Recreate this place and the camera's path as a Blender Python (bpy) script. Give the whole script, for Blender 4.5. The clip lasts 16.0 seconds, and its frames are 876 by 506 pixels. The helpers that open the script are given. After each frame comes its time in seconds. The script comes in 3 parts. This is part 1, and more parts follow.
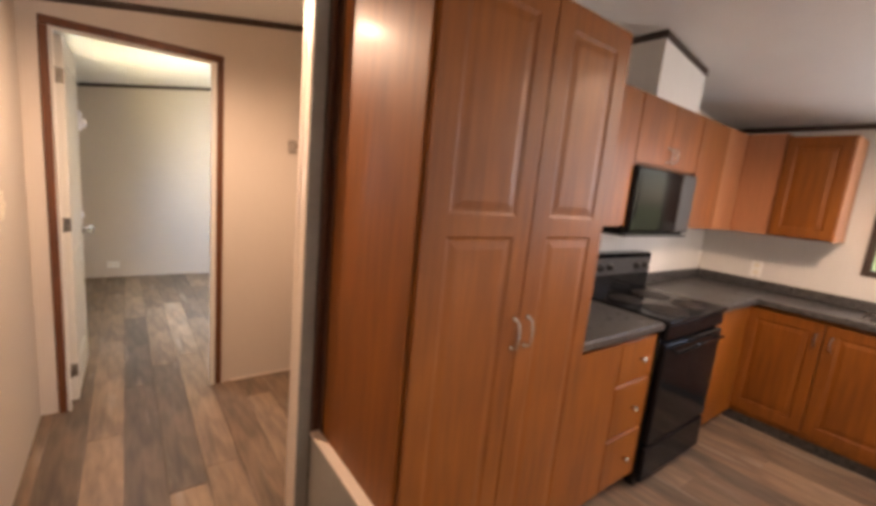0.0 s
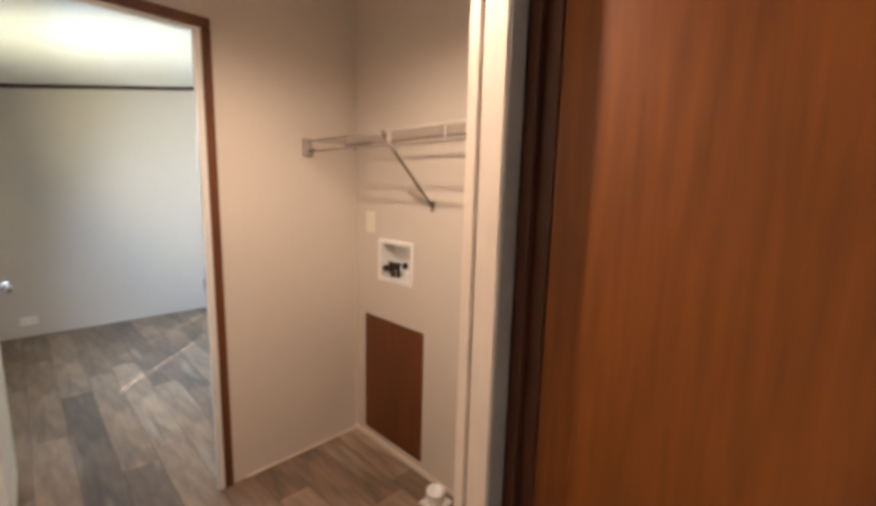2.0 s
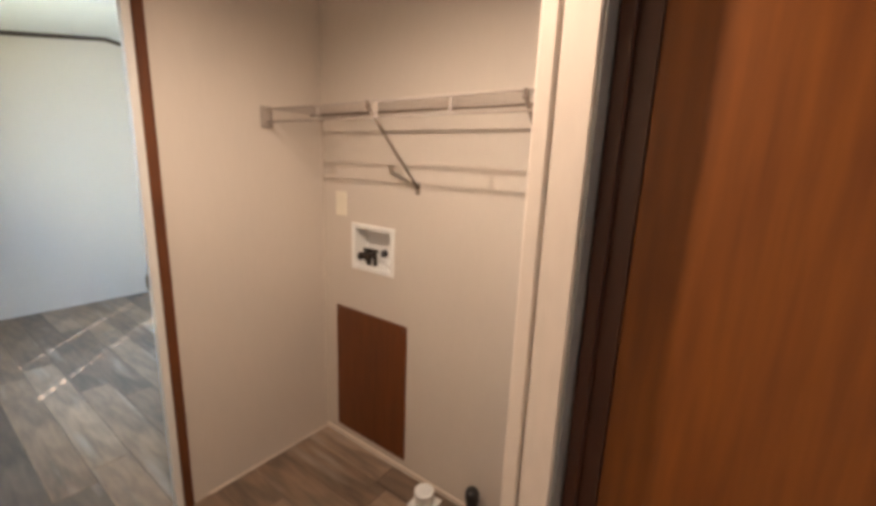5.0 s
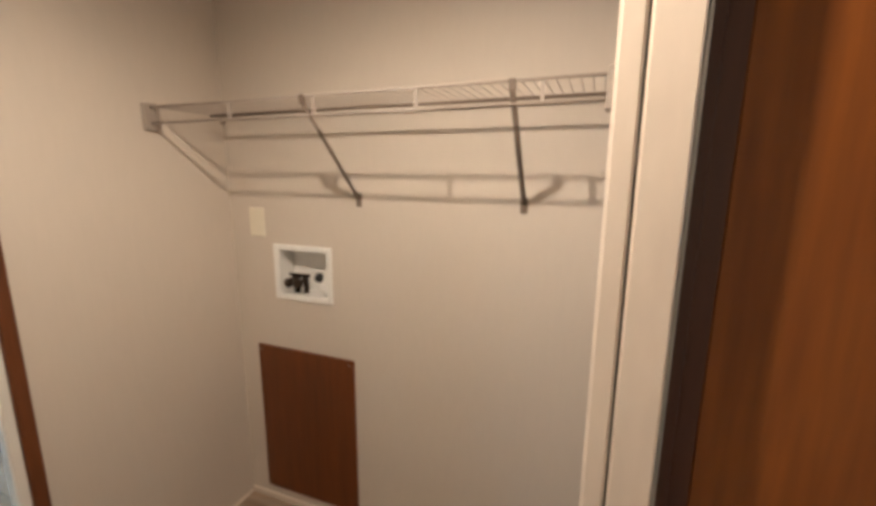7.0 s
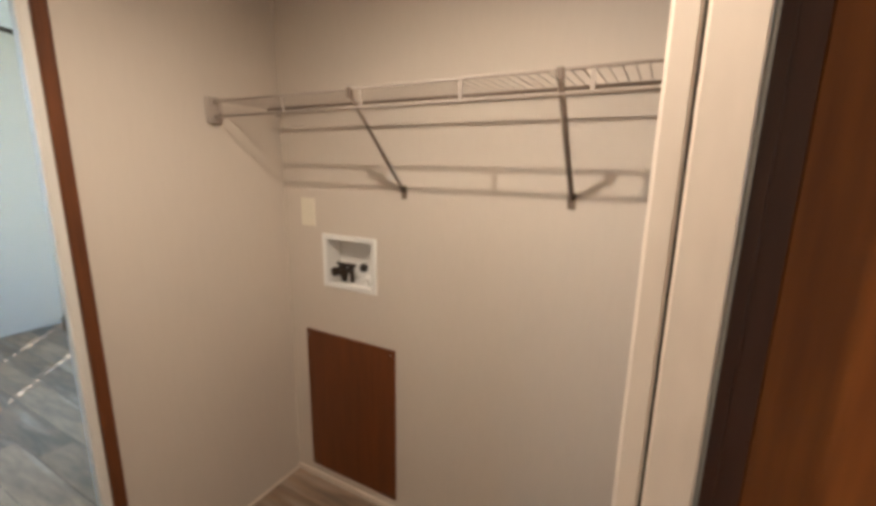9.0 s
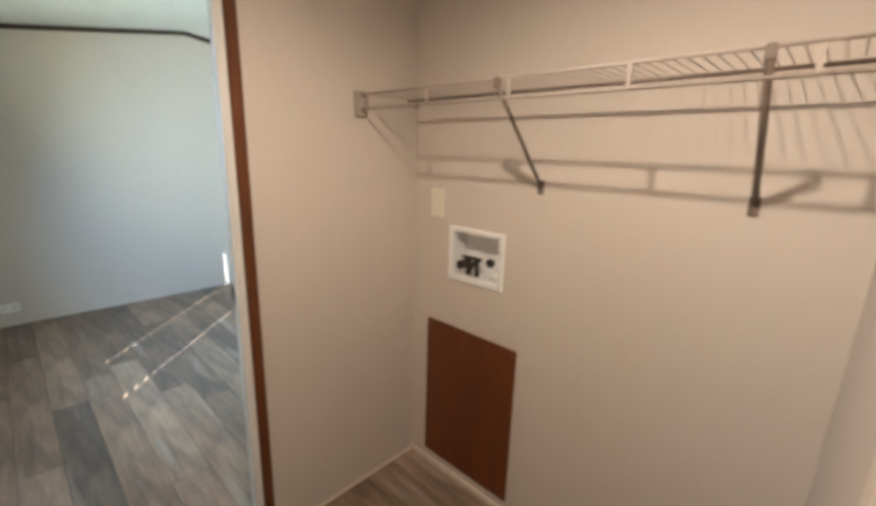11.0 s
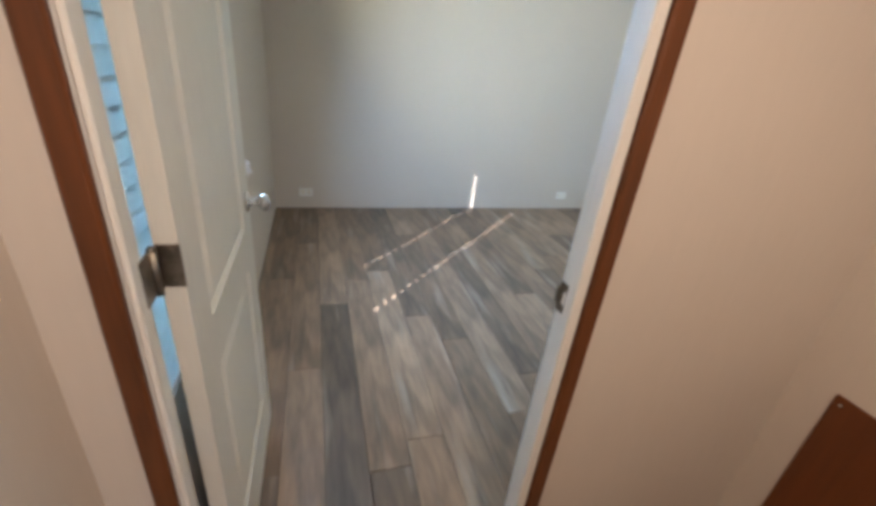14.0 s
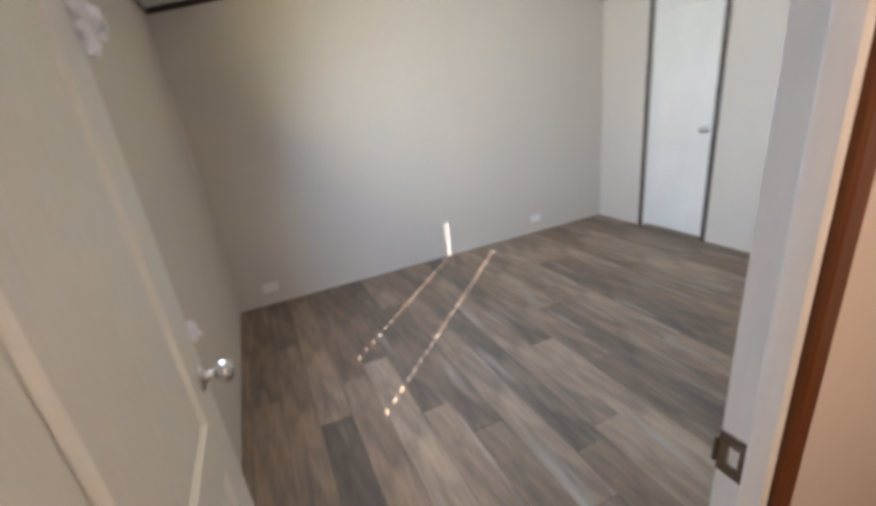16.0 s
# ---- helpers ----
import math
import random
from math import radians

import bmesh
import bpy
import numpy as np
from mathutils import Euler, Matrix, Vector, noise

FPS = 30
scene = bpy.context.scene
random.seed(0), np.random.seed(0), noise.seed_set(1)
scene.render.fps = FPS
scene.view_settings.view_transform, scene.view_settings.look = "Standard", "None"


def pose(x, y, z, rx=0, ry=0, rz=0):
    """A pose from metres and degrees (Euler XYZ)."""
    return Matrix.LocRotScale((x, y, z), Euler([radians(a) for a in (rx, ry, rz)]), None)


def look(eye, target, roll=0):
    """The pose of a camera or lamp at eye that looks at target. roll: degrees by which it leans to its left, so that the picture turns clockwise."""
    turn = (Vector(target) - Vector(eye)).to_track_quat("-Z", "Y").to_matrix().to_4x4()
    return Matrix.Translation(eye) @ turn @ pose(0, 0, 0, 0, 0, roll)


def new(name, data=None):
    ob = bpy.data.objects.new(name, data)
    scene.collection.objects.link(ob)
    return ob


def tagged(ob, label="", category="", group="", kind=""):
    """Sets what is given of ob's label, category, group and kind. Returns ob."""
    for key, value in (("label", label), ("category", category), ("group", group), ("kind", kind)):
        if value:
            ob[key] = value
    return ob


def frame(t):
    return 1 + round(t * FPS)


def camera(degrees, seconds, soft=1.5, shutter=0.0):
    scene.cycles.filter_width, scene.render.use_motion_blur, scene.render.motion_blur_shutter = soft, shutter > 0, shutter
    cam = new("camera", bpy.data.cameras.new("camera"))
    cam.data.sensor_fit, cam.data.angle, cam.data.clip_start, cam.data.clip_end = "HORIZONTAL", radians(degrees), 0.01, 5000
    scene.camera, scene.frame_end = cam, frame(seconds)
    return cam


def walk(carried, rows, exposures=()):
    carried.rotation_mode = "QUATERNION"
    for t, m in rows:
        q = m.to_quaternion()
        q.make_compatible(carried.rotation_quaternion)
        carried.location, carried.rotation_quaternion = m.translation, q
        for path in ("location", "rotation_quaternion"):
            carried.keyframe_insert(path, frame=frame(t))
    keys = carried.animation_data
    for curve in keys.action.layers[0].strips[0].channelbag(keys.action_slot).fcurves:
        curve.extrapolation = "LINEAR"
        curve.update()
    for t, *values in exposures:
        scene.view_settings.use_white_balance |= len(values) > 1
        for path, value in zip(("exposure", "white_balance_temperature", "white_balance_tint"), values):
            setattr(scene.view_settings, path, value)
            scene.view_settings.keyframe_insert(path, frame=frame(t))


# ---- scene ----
cam = camera(93.0, 16.0, soft=3.9, shutter=0.4)
PATH = [
    (0, (0.086, 0.191, 1.462), (1.283, 1.76, 1.137), 5.5),
    (0.5, (-0.003, 0.476, 1.473), (1.152, 2.073, 1.132), 4.0),
    (1, (0.007, 0.741, 1.453), (1.141, 2.354, 1.119), 2.6),
    (1.5, (0.002, 0.969, 1.451), (1.175, 2.555, 1.124), 3.3),
    (2, (-0.048, 1.163, 1.425), (1.362, 2.548, 1.126), 1.5),
    (2.5, (-0.094, 1.27, 1.423), (1.436, 2.516, 1.101), 2.0),
    (3, (-0.055, 1.332, 1.462), (1.517, 2.497, 1.046), 1.2),
    (3.5, (-0.046, 1.349, 1.444), (1.503, 2.539, 1.017), 1.9),
    (4, (-0.072, 1.366, 1.468), (1.484, 2.547, 1.039), 2.1),
    (6.5, (0.028, 1.645, 1.443), (1.758, 2.567, 1.047), 1.3),
    (7, (0.019, 1.721, 1.443), (1.849, 2.435, 1.066), 0.4),
    (7.5, (0.01, 1.723, 1.448), (1.804, 2.536, 1.098), 0.1),
    (8, (0.017, 1.708, 1.443), (1.817, 2.502, 1.088), 0.6),
    (10.5, (0.066, 1.697, 1.45), (1.528, 2.972, 0.963), 1.4),
    (11, (0.04, 1.798, 1.455), (1.451, 3.133, 0.981), 1.7),
    (11.5, (0.023, 1.904, 1.443), (1.348, 3.304, 0.911), 2.0),
    (12, (0.066, 2.004, 1.438), (1.178, 3.558, 0.847), 2.8),
    (12.5, (0.141, 2.118, 1.437), (0.965, 3.833, 0.822), 4.4),
    (13, (0.143, 2.223, 1.423), (0.732, 4.012, 0.749), 5.7),
    (13.5, (0.06, 2.422, 1.42), (0.573, 4.234, 0.746), 3.9),
    (14, (0.053, 2.541, 1.395), (0.602, 4.263, 0.538), 6.2),
    (14.5, (0.088, 2.697, 1.406), (0.636, 4.43, 0.57), 3.7),
    (15, (0.123, 2.799, 1.419), (0.488, 4.61, 0.653), 2.1),
    (15.5, (0.118, 2.841, 1.422), (0.489, 4.644, 0.639), 1.1),
    (16, (0.059, 2.918, 1.451), (0.764, 4.653, 0.75), -7.0),
]
walk(cam, [(t, look(eye, target, roll)) for t, eye, target, roll in PATH], [(0, 2.97, 7600, 25), (1, 2.8, 6500, 13), (3, 2.75, 6300, 17), (7.5, 2.55, 5850, 5), (12.5, 2.5, 5750, 7), (16, 2.40, 6400, 20)])


# ---- world, sun, lights ----
SUN_EL, SUN_DIR = radians(31), Vector((0.71, 0.70, 0)).normalized()
world = bpy.data.worlds.new("world")
scene.world = world
world.use_nodes = True
wn = world.node_tree
sky = wn.nodes.new("ShaderNodeTexSky")
sky.sky_type, sky.sun_disc, sky.sun_elevation, sky.sun_rotation = "NISHITA", False, SUN_EL, radians(225.4)
wn.links.new(sky.outputs[0], wn.nodes["Background"].inputs[0])
wn.nodes["Background"].inputs[1].default_value = 0.1


def lamp(name, kind, where, energy, color, **more):
    data = bpy.data.lights.new(name, kind)
    data.energy, data.color = energy, color
    for key in more:
        if key == "radius":
            data.shadow_soft_size = more[key]
        if key == "angle":
            data.angle = more[key]
        if key == "size":
            data.shape, data.size, data.size_y = "RECTANGLE", *more[key]
        if key == "cone":
            data.spot_size, data.spot_blend = radians(more[key][0]), more[key][1]
        if key == "spread":
            data.spread = radians(more[key])
    ob = new(name, data)
    ob.matrix_world = where
    return ob


WARM = (1.0, 0.77, 0.57)
sun_way = Vector((SUN_DIR.x * math.cos(SUN_EL), SUN_DIR.y * math.cos(SUN_EL), -math.sin(SUN_EL)))
lamp("sun", "SUN", look((0, 0, 8), Vector((0, 0, 8)) + sun_way), 5.0, (1.0, 0.96, 0.90), angle=radians(0.3))
HALL_LAMP, KITCHEN_LAMP = (0.30, 2.12, 2.15), (2.45, 0.25, 2.13)
lamp("hall_bulb", "SPOT", pose(*HALL_LAMP), 10.4, WARM, radius=0.022, cone=(176, 0.66))
lamp("kitchen_bulb", "SPOT", pose(*KITCHEN_LAMP), 12, (1.0, 0.80, 0.62), radius=0.09, cone=(172, 0.6))
# sky light through the blind (downwards, blue) and light off the grass (upwards, green)
lamp("bedroom_sky", "AREA", look((-0.262, 4.21, 1.3), (1.0, 4.21, 0.9)), 4.6, (0.56, 0.77, 1.0), size=(0.58, 1.3), spread=168)
for y, drop, energy, color in ((4.02, -0.32, 4.0, (0.48, 0.71, 1.0)), (4.15, 0.55, 2.9, (1.0, 0.96, 0.60)), (4.29, -0.32, 4.0, (0.48, 0.71, 1.0)), (4.43, 0.55, 2.9, (1.0, 0.96, 0.60))):
    lamp("bedroom_window_light", "AREA", look((-0.280, y, 1.3), (0.72, y + 0.42, 1.3 + drop)), energy, color, size=(0.11, 1.25), spread=112)
# added fill lamp in the unseen living room opening, brightens kitchen and hall floor
lamp("living_fill", "AREA", look((1.6, -4.23, 1.45), (1.3, -1.2, 0.3)), 3.2, (0.92, 0.95, 1.0), size=(1.7, 1.1), spread=120)
lamp("kitchen_sky", "AREA", look((3.93, -0.12, 1.55), (0, -0.12, 1.1)), 3.2, (0.80, 0.90, 1.0), size=(0.52, 0.75))


# ---- materials ----
def mat(name, color, rough=0.5, metal=0.0, vary=0.12, scale=(6, 6, 6), fine=(60, 60, 60), bump=0.05, per_object=0.0, coat=0.0, dark=None):
    """A surface with colour drift at two scales, fine relief and uneven gloss."""
    m = bpy.data.materials.new(name)
    m.use_nodes = True
    n, l = m.node_tree.nodes, m.node_tree.links
    b = n["Principled BSDF"]
    tc = n.new("ShaderNodeTexCoord")

    def grain(sc, detail):
        mp = n.new("ShaderNodeMapping")
        mp.inputs["Scale"].default_value = sc
        l.new(tc.outputs["Object"], mp.inputs[0])
        t = n.new("ShaderNodeTexNoise")
        t.inputs["Scale"].default_value, t.inputs["Detail"].default_value = 1.0, detail
        l.new(mp.outputs[0], t.inputs["Vector"])
        return t.outputs["Fac"]

    big, small = grain(scale, 3), grain(fine, 5)
    mix = n.new("ShaderNodeMath")
    mix.operation = "MULTIPLY_ADD"
    l.new(big, mix.inputs[0])
    mix.inputs[1].default_value = 0.55
    half = n.new("ShaderNodeMath")
    half.operation = "MULTIPLY"
    l.new(small, half.inputs[0])
    half.inputs[1].default_value = 0.45
    l.new(half.outputs[0], mix.inputs[2])
    ramp = n.new("ShaderNodeValToRGB")
    c0 = dark or tuple(c * (1 - vary * 2) for c in color)
    c1 = tuple(min(1, c * (1 + vary)) for c in color)
    ramp.color_ramp.elements[0].position, ramp.color_ramp.elements[1].position = 0.36, 0.64
    ramp.color_ramp.elements[0].color, ramp.color_ramp.elements[1].color = (*c0, 1), (*c1, 1)
    l.new(mix.outputs[0], ramp.inputs[0])
    out = ramp.outputs[0]
    if per_object:
        info, hsv = n.new("ShaderNodeObjectInfo"), n.new("ShaderNodeHueSaturation")
        mr = n.new("ShaderNodeMapRange")
        mr.inputs["To Min"].default_value, mr.inputs["To Max"].default_value = 1 - per_object, 1 + per_object
        l.new(info.outputs["Random"], mr.inputs[0])
        l.new(mr.outputs[0], hsv.inputs["Value"])
        l.new(out, hsv.inputs["Color"])
        out = hsv.outputs[0]
    l.new(out, b.inputs["Base Color"])
    b.inputs["Metallic"].default_value = metal
    rr = n.new("ShaderNodeMapRange")
    rr.inputs["To Min"].default_value, rr.inputs["To Max"].default_value = max(0.03, rough - 0.08), min(1, rough + 0.08)
    l.new(big, rr.inputs[0])
    l.new(rr.outputs[0], b.inputs["Roughness"])
    b.inputs["Coat Weight"].default_value = coat
    b.inputs["Coat Roughness"].default_value = 0.2
    if bump:
        bp = n.new("ShaderNodeBump")
        bp.inputs["Strength"].default_value, bp.inputs["Distance"].default_value = bump, 0.002
        l.new(small, bp.inputs["Height"])
        l.new(bp.outputs[0], b.inputs["Normal"])
    return m


def floor_material():
    m = mat("plank_vinyl", (0.340, 0.248, 0.175), rough=0.42, scale=(8, 2.4, 4), fine=(30, 5, 9), bump=0.10, dark=(0.150, 0.117, 0.092))
    n, l = m.node_tree.nodes, m.node_tree.links
    b = n["Principled BSDF"]
    old = b.inputs["Base Color"].links[0].from_socket
    info, tc = n.new("ShaderNodeObjectInfo"), n.new("ShaderNodeTexCoord")
    # each plank has its own drift of tone between grey and brown
    tone = n.new("ShaderNodeValToRGB")
    e = tone.color_ramp.elements
    e[0].position, e[0].color = 0.0, (0.46, 0.47, 0.50, 1)
    e[1].position, e[1].color = 1.0, (1.18, 1.12, 1.06, 1)
    e.new(0.3).color = (0.74, 0.68, 0.63, 1)
    e.new(0.65).color = (0.98, 0.92, 0.87, 1)
    l.new(info.outputs["Random"], tone.inputs[0])
    mul = n.new("ShaderNodeMix")
    mul.data_type, mul.blend_type = "RGBA", "MULTIPLY"
    mul.inputs["Factor"].default_value = 1.0
    l.new(old, mul.inputs["A"])
    l.new(tone.outputs[0], mul.inputs["B"])
    # pale brushed streaks, moved from plank to plank
    off = n.new("ShaderNodeVectorMath")
    off.operation = "ADD"
    comb = n.new("ShaderNodeCombineXYZ")
    big = n.new("ShaderNodeMath")
    big.operation = "MULTIPLY"
    big.inputs[1].default_value = 40.0
    l.new(info.outputs["Random"], big.inputs[0])
    l.new(big.outputs[0], comb.inputs["Y"])
    l.new(tc.outputs["Object"], off.inputs[0])
    l.new(comb.outputs[0], off.inputs[1])
    mp = n.new("ShaderNodeMapping")
    mp.inputs["Scale"].default_value = (12, 1.3, 1)
    l.new(off.outputs[0], mp.inputs[0])
    st = n.new("ShaderNodeTexNoise")
    st.inputs["Scale"].default_value, st.inputs["Detail"].default_value = 1.0, 4
    l.new(mp.outputs[0], st.inputs["Vector"])
    rp = n.new("ShaderNodeValToRGB")
    rp.color_ramp.elements[0].position, rp.color_ramp.elements[1].position = 0.57, 0.82
    l.new(st.outputs["Fac"], rp.inputs[0])
    pale = n.new("ShaderNodeMix")
    pale.data_type = "RGBA"
    pale.inputs["B"].default_value = (0.42, 0.355, 0.29, 1)
    l.new(rp.outputs[0], pale.inputs["Factor"])
    l.new(mul.outputs["Result"], pale.inputs["A"])
    l.new(pale.outputs["Result"], b.inputs["Base Color"])
    return m


M_WALL = mat("wall_board", (0.60, 0.53, 0.455), rough=0.75, vary=0.012, scale=(2, 2, 1.2), fine=(70, 70, 12), bump=0.02)
M_WHITEWALL = mat("kitchen_wall_board", (0.66, 0.64, 0.60), rough=0.7, vary=0.03, scale=(3, 3, 1), fine=(120, 120, 10), bump=0.05)
M_CEIL = mat("ceiling_board", (0.74, 0.75, 0.74), rough=0.85, vary=0.03, scale=(2, 2, 2), fine=(160, 160, 160), bump=0.25)
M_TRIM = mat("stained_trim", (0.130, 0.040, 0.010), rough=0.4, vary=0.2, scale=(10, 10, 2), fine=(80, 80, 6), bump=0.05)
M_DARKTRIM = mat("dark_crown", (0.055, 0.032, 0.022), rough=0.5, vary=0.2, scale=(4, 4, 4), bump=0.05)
M_CREAM = mat("cream_paint", (0.72, 0.62, 0.52), rough=0.45, vary=0.03, scale=(4, 4, 2), fine=(50, 50, 12), bump=0.04)
M_JAMB = mat("white_jamb_paint", (0.74, 0.71, 0.65), rough=0.42, vary=0.03, scale=(4, 4, 2), fine=(60, 60, 10), bump=0.04)
M_DOOR = mat("door_paint", (0.72, 0.69, 0.61), rough=0.45, vary=0.03, scale=(3, 3, 2), fine=(90, 90, 14), bump=0.06)
M_WOOD = mat("cherry_veneer", (0.215, 0.066, 0.006), rough=0.50, vary=0.2, scale=(3, 3, 1.1), fine=(42, 42, 3.2), bump=0.03, dark=(0.145, 0.040, 0.004), coat=0.05)
M_WOOD.node_tree.nodes["Principled BSDF"].inputs["Specular IOR Level"].default_value = 0.36
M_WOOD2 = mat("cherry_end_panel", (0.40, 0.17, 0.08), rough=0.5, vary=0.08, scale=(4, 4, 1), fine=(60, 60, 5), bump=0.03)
M_PANEL = mat("access_panel_wood", (0.140, 0.038, 0.006), rough=0.45, vary=0.15, scale=(7, 7, 1), fine=(60, 60, 4), bump=0.04)
# cherry darkened in its colour to give the shade of recesses and toe kicks
M_SHADOWWOOD = mat("shaded_filler_wood", (0.07, 0.022, 0.008), rough=0.45, vary=0.15, scale=(6, 6, 1), fine=(60, 60, 4), bump=0.04)
M_FLOOR = floor_material()
M_SUB = mat("subfloor_and_gap_shade", (0.09, 0.075, 0.06), rough=0.8)
M_CHROME = mat("chrome", (0.62, 0.60, 0.57), rough=0.2, metal=1.0, vary=0.05, bump=0)
M_BRASS = mat("aged_hinge_metal", (0.30, 0.26, 0.21), rough=0.4, metal=1.0, vary=0.2, bump=0.05)
M_WIRE = mat("coated_wire", (0.40, 0.34, 0.29), rough=0.4, vary=0.05, bump=0)
M_BRACE = mat("brown_steel_brace", (0.17, 0.125, 0.095), rough=0.4, vary=0.08, bump=0)
M_PLASTIC = mat("white_plastic", (0.82, 0.81, 0.78), rough=0.35, vary=0.02, bump=0)
M_IVORY = mat("ivory_plastic", (0.76, 0.70, 0.57), rough=0.4, vary=0.02, bump=0)
M_BLACK = mat("black_enamel", (0.010, 0.010, 0.011), rough=0.06, vary=0.1, bump=0)
M_BLACK.node_tree.nodes["Principled BSDF"].inputs["Specular IOR Level"].default_value = 0.07
M_BLACKMATT = mat("black_rubber", (0.018, 0.016, 0.015), rough=0.55, vary=0.1, bump=0.05)
M_STONE = mat("dark_laminate", (0.075, 0.072, 0.070), rough=0.3, vary=0.35, scale=(40, 40, 40), fine=(200, 200, 200), bump=0.02)
M_GREY = mat("grey_panel_and_shade", (0.30, 0.29, 0.26), rough=0.6, vary=0.06)
M_SLAT = mat("blind_slat", (0.74, 0.78, 0.80), rough=0.5, vary=0.03, bump=0)
sn, sl = M_SLAT.node_tree.nodes, M_SLAT.node_tree.links
thin, blend = sn.new("ShaderNodeBsdfTranslucent"), sn.new("ShaderNodeMixShader")
thin.inputs["Color"].default_value = (0.55, 0.74, 0.85, 1)
blend.inputs[0].default_value = 0.16
sl.new(sn["Principled BSDF"].outputs[0], blend.inputs[1])
sl.new(thin.outputs[0], blend.inputs[2])
sl.new(blend.outputs[0], sn["Material Output"].inputs["Surface"])
M_GRASS = mat("grass", (0.09, 0.14, 0.035), rough=0.9, vary=0.3, scale=(0.6, 0.6, 1), fine=(18, 18, 1), bump=0.3)
M_PAPER = mat("torn_film", (0.82, 0.82, 0.86), rough=0.3, vary=0.05, bump=0.05)
M_VALVE = mat("dark_valve_metal", (0.05, 0.035, 0.025), rough=0.45, metal=0.6, vary=0.2, bump=0)
M_GLASS = bpy.data.materials.new("clear_glass")
M_GLASS.use_nodes = True
M_GLASS.node_tree.nodes["Principled BSDF"].inputs["Transmission Weight"].default_value = 1.0
M_GLASS.node_tree.nodes["Principled BSDF"].inputs["Roughness"].default_value = 0.02
M_GLASS.node_tree.nodes["Principled BSDF"].inputs["IOR"].default_value = 1.45
M_GLOW = bpy.data.materials.new("lit_diffuser")
M_GLOW.use_nodes = True
M_GLOW.node_tree.nodes["Principled BSDF"].inputs["Emission Color"].default_value = (1.0, 0.80, 0.60, 1)
M_GLOW.node_tree.nodes["Principled BSDF"].inputs["Emission Strength"].default_value = 2.5


# ---- mesh helpers ----
def box(bm, x0, x1, y0, y1, z0, z1, bev=0.0, seg=1):
    v = [bm.verts.new((x, y, z)) for x in (x0, x1) for y in (y0, y1) for z in (z0, z1)]
    f = [bm.faces.new([v[i] for i in q]) for q in ((0, 1, 3, 2), (4, 6, 7, 5), (0, 4, 5, 1), (2, 3, 7, 6), (0, 2, 6, 4), (1, 5, 7, 3))]
    if bev:
        edges = list({e for g in f for e in g.edges})
        bmesh.ops.bevel(bm, geom=edges, offset=bev, segments=seg, profile=0.5, affect="EDGES")


def tube(bm, a, b, r, sides=8, r2=None, caps=True):
    a, b = Vector(a), Vector(b)
    q = (b - a).to_track_quat("Z", "Y")
    rings = []
    for p, rad in ((a, r), (b, r if r2 is None else r2)):
        rings.append([bm.verts.new(p + q @ Vector((rad * math.cos(2 * math.pi * i / sides), rad * math.sin(2 * math.pi * i / sides), 0))) for i in range(sides)])
    for i in range(sides):
        j = (i + 1) % sides
        bm.faces.new((rings[0][i], rings[0][j], rings[1][j], rings[1][i])).smooth = True
    if caps:
        bm.faces.new(rings[0][::-1])
        bm.faces.new(rings[1])


def lathe(bm, base, axis, profile, sides=20):
    """profile: pairs of distance along the axis and radius."""
    base, q = Vector(base), Vector(axis).to_track_quat("Z", "Y")
    rings = []
    for h, r in profile:
        rings.append([bm.verts.new(base + q @ Vector((max(r, 1e-4) * math.cos(2 * math.pi * i / sides), max(r, 1e-4) * math.sin(2 * math.pi * i / sides), h))) for i in range(sides)])
    for lo, hi in zip(rings, rings[1:]):
        for i in range(sides):
            j = (i + 1) % sides
            bm.faces.new((lo[i], lo[j], hi[j], hi[i])).smooth = True
    bm.faces.new(rings[0][::-1])
    bm.faces.new(rings[-1])


def make(name, build, material, parent=None, at=None):
    bm = bmesh.new()
    build(bm)
    bmesh.ops.recalc_face_normals(bm, faces=bm.faces)
    me = bpy.data.meshes.new(name)
    bm.to_mesh(me)
    bm.free()
    me.materials.append(material)
    ob = new(name, me)
    if at is not None:
        ob.matrix_world = at
    if parent is not None:
        ob.parent = parent
    return ob


def boxes(name, material, items, parent=None, bev=0.0, at=None):
    def build(bm):
        for it in items:
            box(bm, *it[:6], it[6] if len(it) > 6 else bev)
    return make(name, build, material, parent, at)


def thing(name, label, category, group="", at=None):
    ob = new(name)
    ob.empty_display_size = 0.05
    if at is not None:
        ob.matrix_world = at
    return tagged(ob, label, category, group)


def part(ob, label):
    return tagged(ob, label)


# ---- the plan ----
WX = -0.315            # outer wall along hall and bedroom
DY0, DY1 = 3.118, 3.162  # wall with the bedroom door
FAR = 6.37             # end wall of the bedroom
BR = 3.48              # bedroom's wall with the closet door
LB = 1.284             # back wall of the laundry
PY0, PY1, PX = 1.61, 1.71, 0.586  # partition between kitchen and laundry, and its free end
KR = 3.90              # kitchen's outer wall
REAR = -4.2
RIDGE, RZ = 1.42, 2.452


def ceil_z(x):
    return RZ - 0.162 * (RIDGE - x) if x < RIDGE else RZ - 0.142 * (x - RIDGE)


